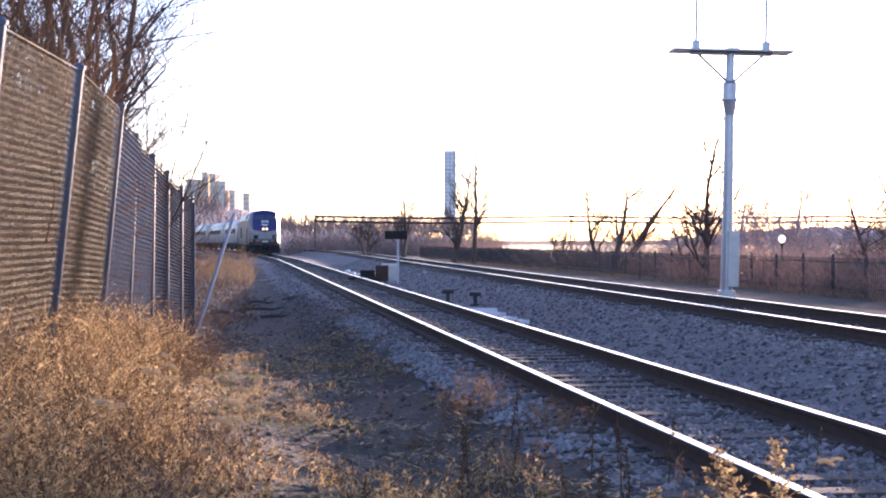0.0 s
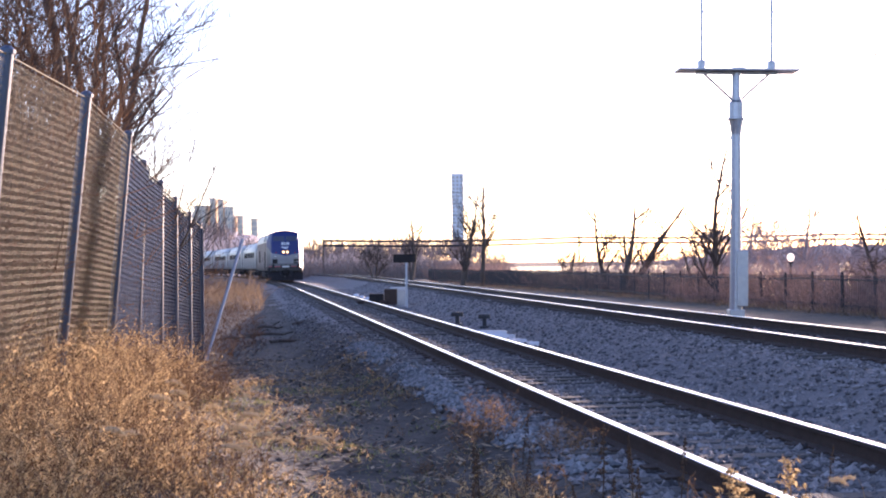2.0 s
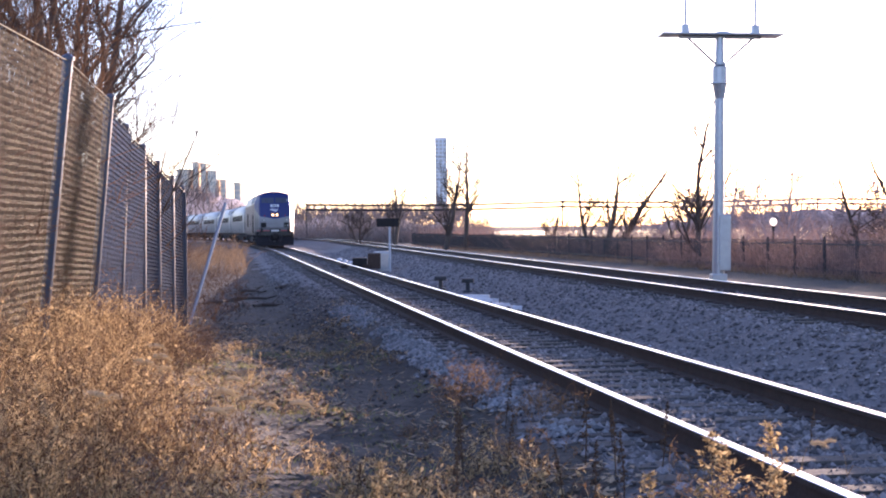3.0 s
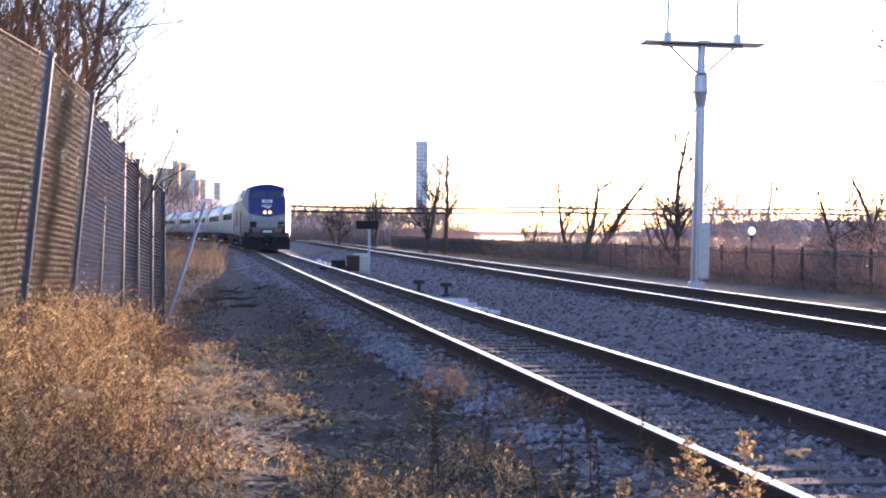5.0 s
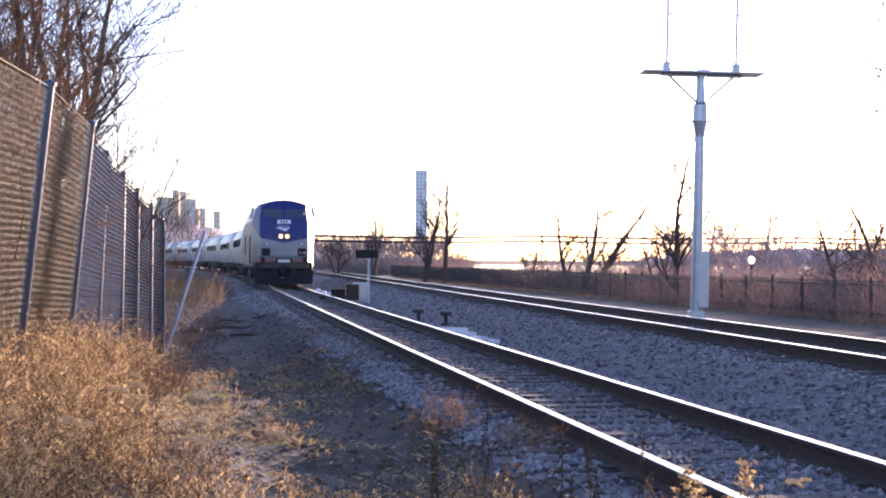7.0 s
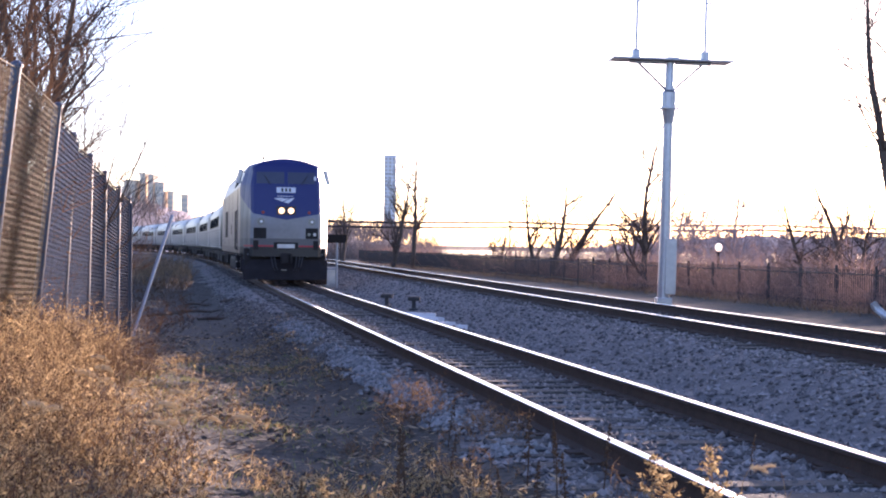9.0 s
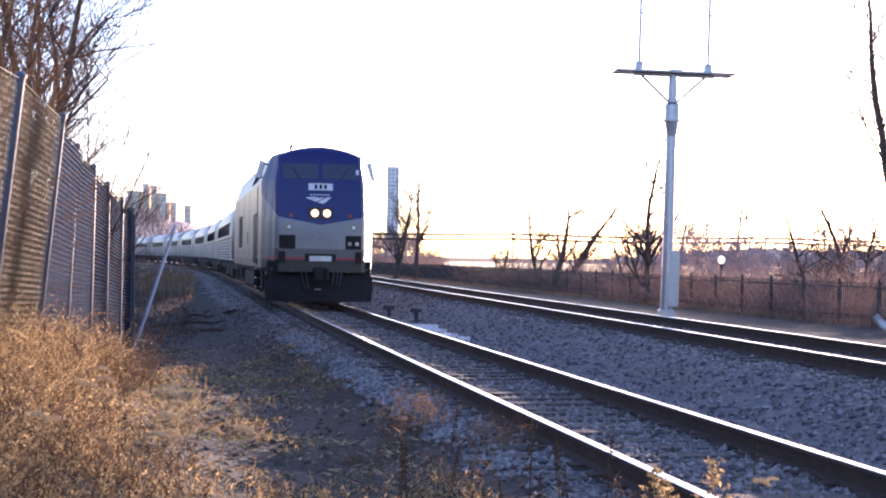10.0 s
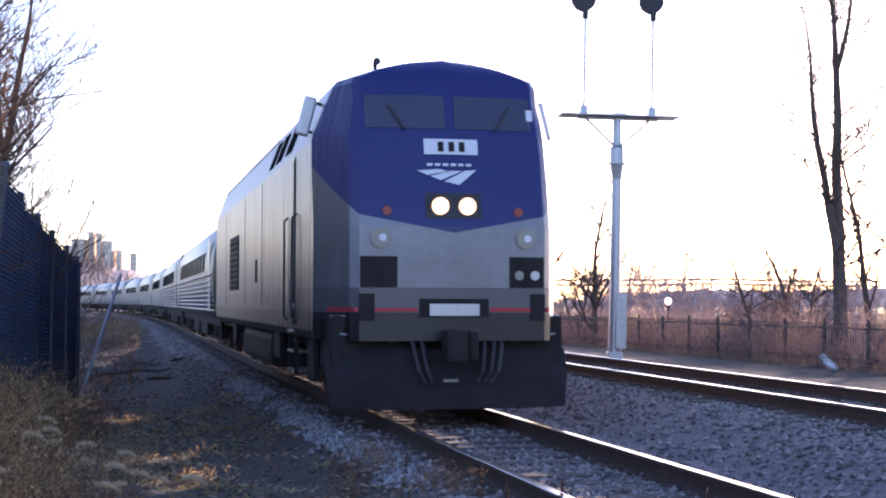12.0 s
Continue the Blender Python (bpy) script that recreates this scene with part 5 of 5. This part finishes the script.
def build_stalk():
    T = thing("dry_stalk", "upright dead reddish-brown weed stalk with seeds", "weed", group="dead stalks")
    b = bmesh.new()
    tube(b, [(0, 0, 0), (0.01, 0.01, 0.25), (0.0, 0.02, 0.5)], [0.006, 0.005, 0.002], 5)
    part("stem", b, M["vine"], T)
    rnd = random.Random(2)
    c = bmesh.new()
    for k in range(60):
        h = 0.2 + 0.32 * rnd.random()
        a = rnd.uniform(0, 6.28)
        r = 0.035 * (1.1 - (h - 0.2) / 0.34) * rnd.random() ** 0.5
        bmesh.ops.create_icosphere(c, subdivisions=1, radius=rnd.uniform(0.005, 0.011), matrix=Matrix.Translation((r * math.cos(a), r * math.sin(a) + 0.01, h)))
    tagged(part("seed_head", c, M["vine"], T), kind="stuff")
    return T


def plant_all():
    rnd = random.Random(77)
    fox = build_foxtail()
    spots = [(-1.2, 10.9, 1.05, 10), (-1.32, 10.7, 0.98, 200), (2.02, 8.35, 0.7, 20), (2.45, 8.9, 0.55, 160), (-1.5, 10.6, 1.0, 40), (-1.7, 11.6, 0.95, 170), (-1.65, 10.2, 1.05, 20), (-1.55, 12.2, 0.9, 190), (-1.45, 11.3, 0.9, 5), (-1.8, 12.0, 1.0, 30), (-1.62, 9.7, 0.95, 10), (-1.9, 12.9, 1.0, 175),
             (-2.4, 11.2, 1.1, 0), (-2.5, 12.6, 1.0, 30), (-1.9, 9.6, 1.0, 180), (-2.3, 9.2, 1.0, 15), (-2.7, 13.4, 1.0, 10), (-2.2, 13.0, 0.9, 185)]
    for i, (x, y, s, a) in enumerate(spots):
        m = pose(x, y, ground_z(x, y) - 0.01, 0, 0, a)
        o = fox if i == 0 else copy_thing(fox, m)
        s *= 0.92
        o.matrix_basis = m @ Matrix.Diagonal((s, s, s, 1))
    gold = build_goldenrod(5)
    for i, (x, y, s, a) in enumerate(((0.98, 7.0, 0.86, 0), (1.3, 7.0, 0.98, 70), (1.6, 7.0, 1.02, 150), (1.42, 7.25, 0.8, 200), (1.18, 6.8, 0.7, 20), (1.52, 6.75, 0.75, 260), (-0.28, 8.2, 0.85, 90), (-0.35, 8.0, 0.7, 40), (-0.75, 8.1, 0.6, 120), (0.3, 7.7, 0.55, 300), (-1.0, 8.3, 0.62, 10))):
        m = pose(x, y, ground_z(x, y) - 0.01, rnd.uniform(-4, 4), rnd.uniform(-4, 4), a)
        o = gold if i == 0 else copy_thing(gold, m)
        o.matrix_basis = m @ Matrix.Diagonal((s, s, s, 1))
    st = build_stalk()
    for i, (x, y, s) in enumerate(((0.18, 10.3, 1.0), (0.55, 12.0, 0.8), (0.95, 9.6, 1.0), (1.1, 9.2, 0.85), (1.4, 9.3, 0.85), (0.14, 10.8, 0.9), (2.5, 10.0, 0.6), (0.9, 8.6, 0.8), (0.75, 8.9, 0.7), (0.1, 8.9, 0.9), (-0.5, 9.2, 0.7), (1.2, 10.2, 0.7), (0.5, 10.6, 0.7), (1.05, 8.4, 0.9))):
        m = pose(x, y, ground_z(x, y) - 0.01, rnd.uniform(-7, 7), rnd.uniform(-7, 7), rnd.uniform(0, 360))
        o = st if i == 0 else copy_thing(st, m)
        o.matrix_basis = m @ Matrix.Diagonal((s, s, s, 1))


plant_all()


# ---- distance
def ridge(name, label, y, pts, material, depth=60.0, rough=1.0, step=2.0, seed=1):
    """A long hill with an uneven wooded crest: pts are (x, height)."""
    v, f = [], []
    x = pts[0][0]
    cols = 0
    while x <= pts[-1][0]:
        for (xa, za), (xb, zb) in zip(pts, pts[1:]):
            if xa <= x <= xb:
                z = za + (zb - za) * (x - xa) / (xb - xa)
                break
        z += rough * (noise.noise((x * 0.12, seed, 0)) * 1.2 + noise.noise((x * 0.5, seed, 4)) * 0.8)
        for dy, k in ((-depth, -0.3), (-depth * 0.4, 0.7), (0, 1.0), (depth, -0.3)):
            v.append((x, y + dy, z * k - (3 if k < 0 else 0) + rough * 0.6 * noise.noise((x * 0.7, dy, seed))))
        cols += 1
        x += step
    for i in range(cols - 1):
        for k in range(3):
            a = i * 4 + k
            f.append((a, a + 4, a + 5, a + 1))
    return tagged(raw(name, v, f, material), label, "hill", kind="structure")


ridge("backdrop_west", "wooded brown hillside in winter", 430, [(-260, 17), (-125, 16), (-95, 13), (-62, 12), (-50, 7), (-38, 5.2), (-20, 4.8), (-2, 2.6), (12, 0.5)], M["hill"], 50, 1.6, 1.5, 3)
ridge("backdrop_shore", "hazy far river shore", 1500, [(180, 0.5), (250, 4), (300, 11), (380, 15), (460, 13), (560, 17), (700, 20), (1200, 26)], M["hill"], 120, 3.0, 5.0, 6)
strands("far_woods", "bare woods on the far hillside", "woods", M["far"],
        lambda r: (((x, 425 + r.uniform(-25, 2), (17 if x < -110 else 13 if x < -60 else 6) * r.uniform(0.35, 0.85)), r.uniform(0.6, 1.2)) for x in [-140 + 150 * r.random() for _ in range(4200)]), 33, 4.2, 0.16, 0.2, 0.4, 3)
strands("near_woods", "bare brown scrub beyond the end of the tracks", "woods", M["far"],
        lambda r: (((x, 185 + r.uniform(-14, 14), -0.6), r.uniform(0.5, 1.2)) for x in [-19 + 26 * r.random() for _ in range(4200)]), 34, 3.0, 0.035, 0.3, 0.6, 4)


strands("bank_scrub", "hazy leafless scrub on the river bank", "woods", M["far"],
        lambda r: (((x, 150 + r.uniform(-16, 16), -2.4), r.uniform(0.5, 1.2)) for x in [13 + 60 * r.random() for _ in range(4600)]), 35, 5.0, 0.03, 0.25, 0.6, 6)


def build_block(name, label, x, y, w, d, z0, h, material, cols, rows, seed=0):
    B = thing(name, label, "building", pose(x, y, z0))
    part("wall", boxm(-w / 2, w / 2, -d / 2, d / 2, 0, h), material, B)
    part("roof", boxm(-w / 2 - 0.3, w / 2 + 0.3, -d / 2 - 0.3, d / 2 + 0.3, h, h + 1.0), material, B)
    pane = None
    for j in range(rows):
        for i in range(cols):
            m = pose(-w / 2 + w * (i + 0.5) / cols, -d / 2 - 0.05, h * (j + 0.6) / (rows + 0.4))
            if pane is None:
                pw, ph = w / cols * 0.28, h / rows * 0.3
                pane = part("window", boxm(-pw, pw, -0.1, 0.1, -ph, ph), M["pane"], B, "", m)
            else:
                again("window", pane, B, m)
    return B


build_block("tower_block", "slim hazy grey-blue high-rise tower", 7.0, 1500, 12, 16, -2, 92, M["tower"], 3, 24)
for x, w, h in ((-165, 10, 41), (-158, 5, 46), (-152.5, 5, 45), (-146, 8, 40), (-139.5, 5, 34), (-130, 6, 32), (-171, 8, 37)):
    o = build_block("apartment_building", "tan apartment building above the wooded hill", x, 1000, w * 0.75, w * 1.7, 0, h, M["flat"], 3, 9)
    o.matrix_basis = pose(x, 1000, 0, 0, 0, -12)


def build_cables():
    for z, y in ((3.62, 175), (4.2, 176)):
        pts = [(-15 + 5 * i, y, z - 0.22 * math.sin(math.pi * (i % 6) / 6)) for i in range(25)]
        o = part("cable", tubem(pts, 0.13, 5), M["iron"])
        o.name = "overhead_cable"
        tagged(o, "dark overhead cable strung across the distance", "cable", "overhead cables")
    for k in range(5):
        x = -15 + 30 * k
        P = thing("utility_pole", "plain dark wooden utility pole", "pole", pose(x, 175.5, -2.5), group="poles of the overhead line")
        part("shaft", tubem([(0, 0, -1), (0, 0, 6.9)], [0.12, 0.08], 10), M["bark"], P)
        part("crossarm", boxm(-0.06, 0.06, -0.8, 0.8, 6.0, 6.14, bevel=0.01), M["bark"], P)


build_cables()


motions()
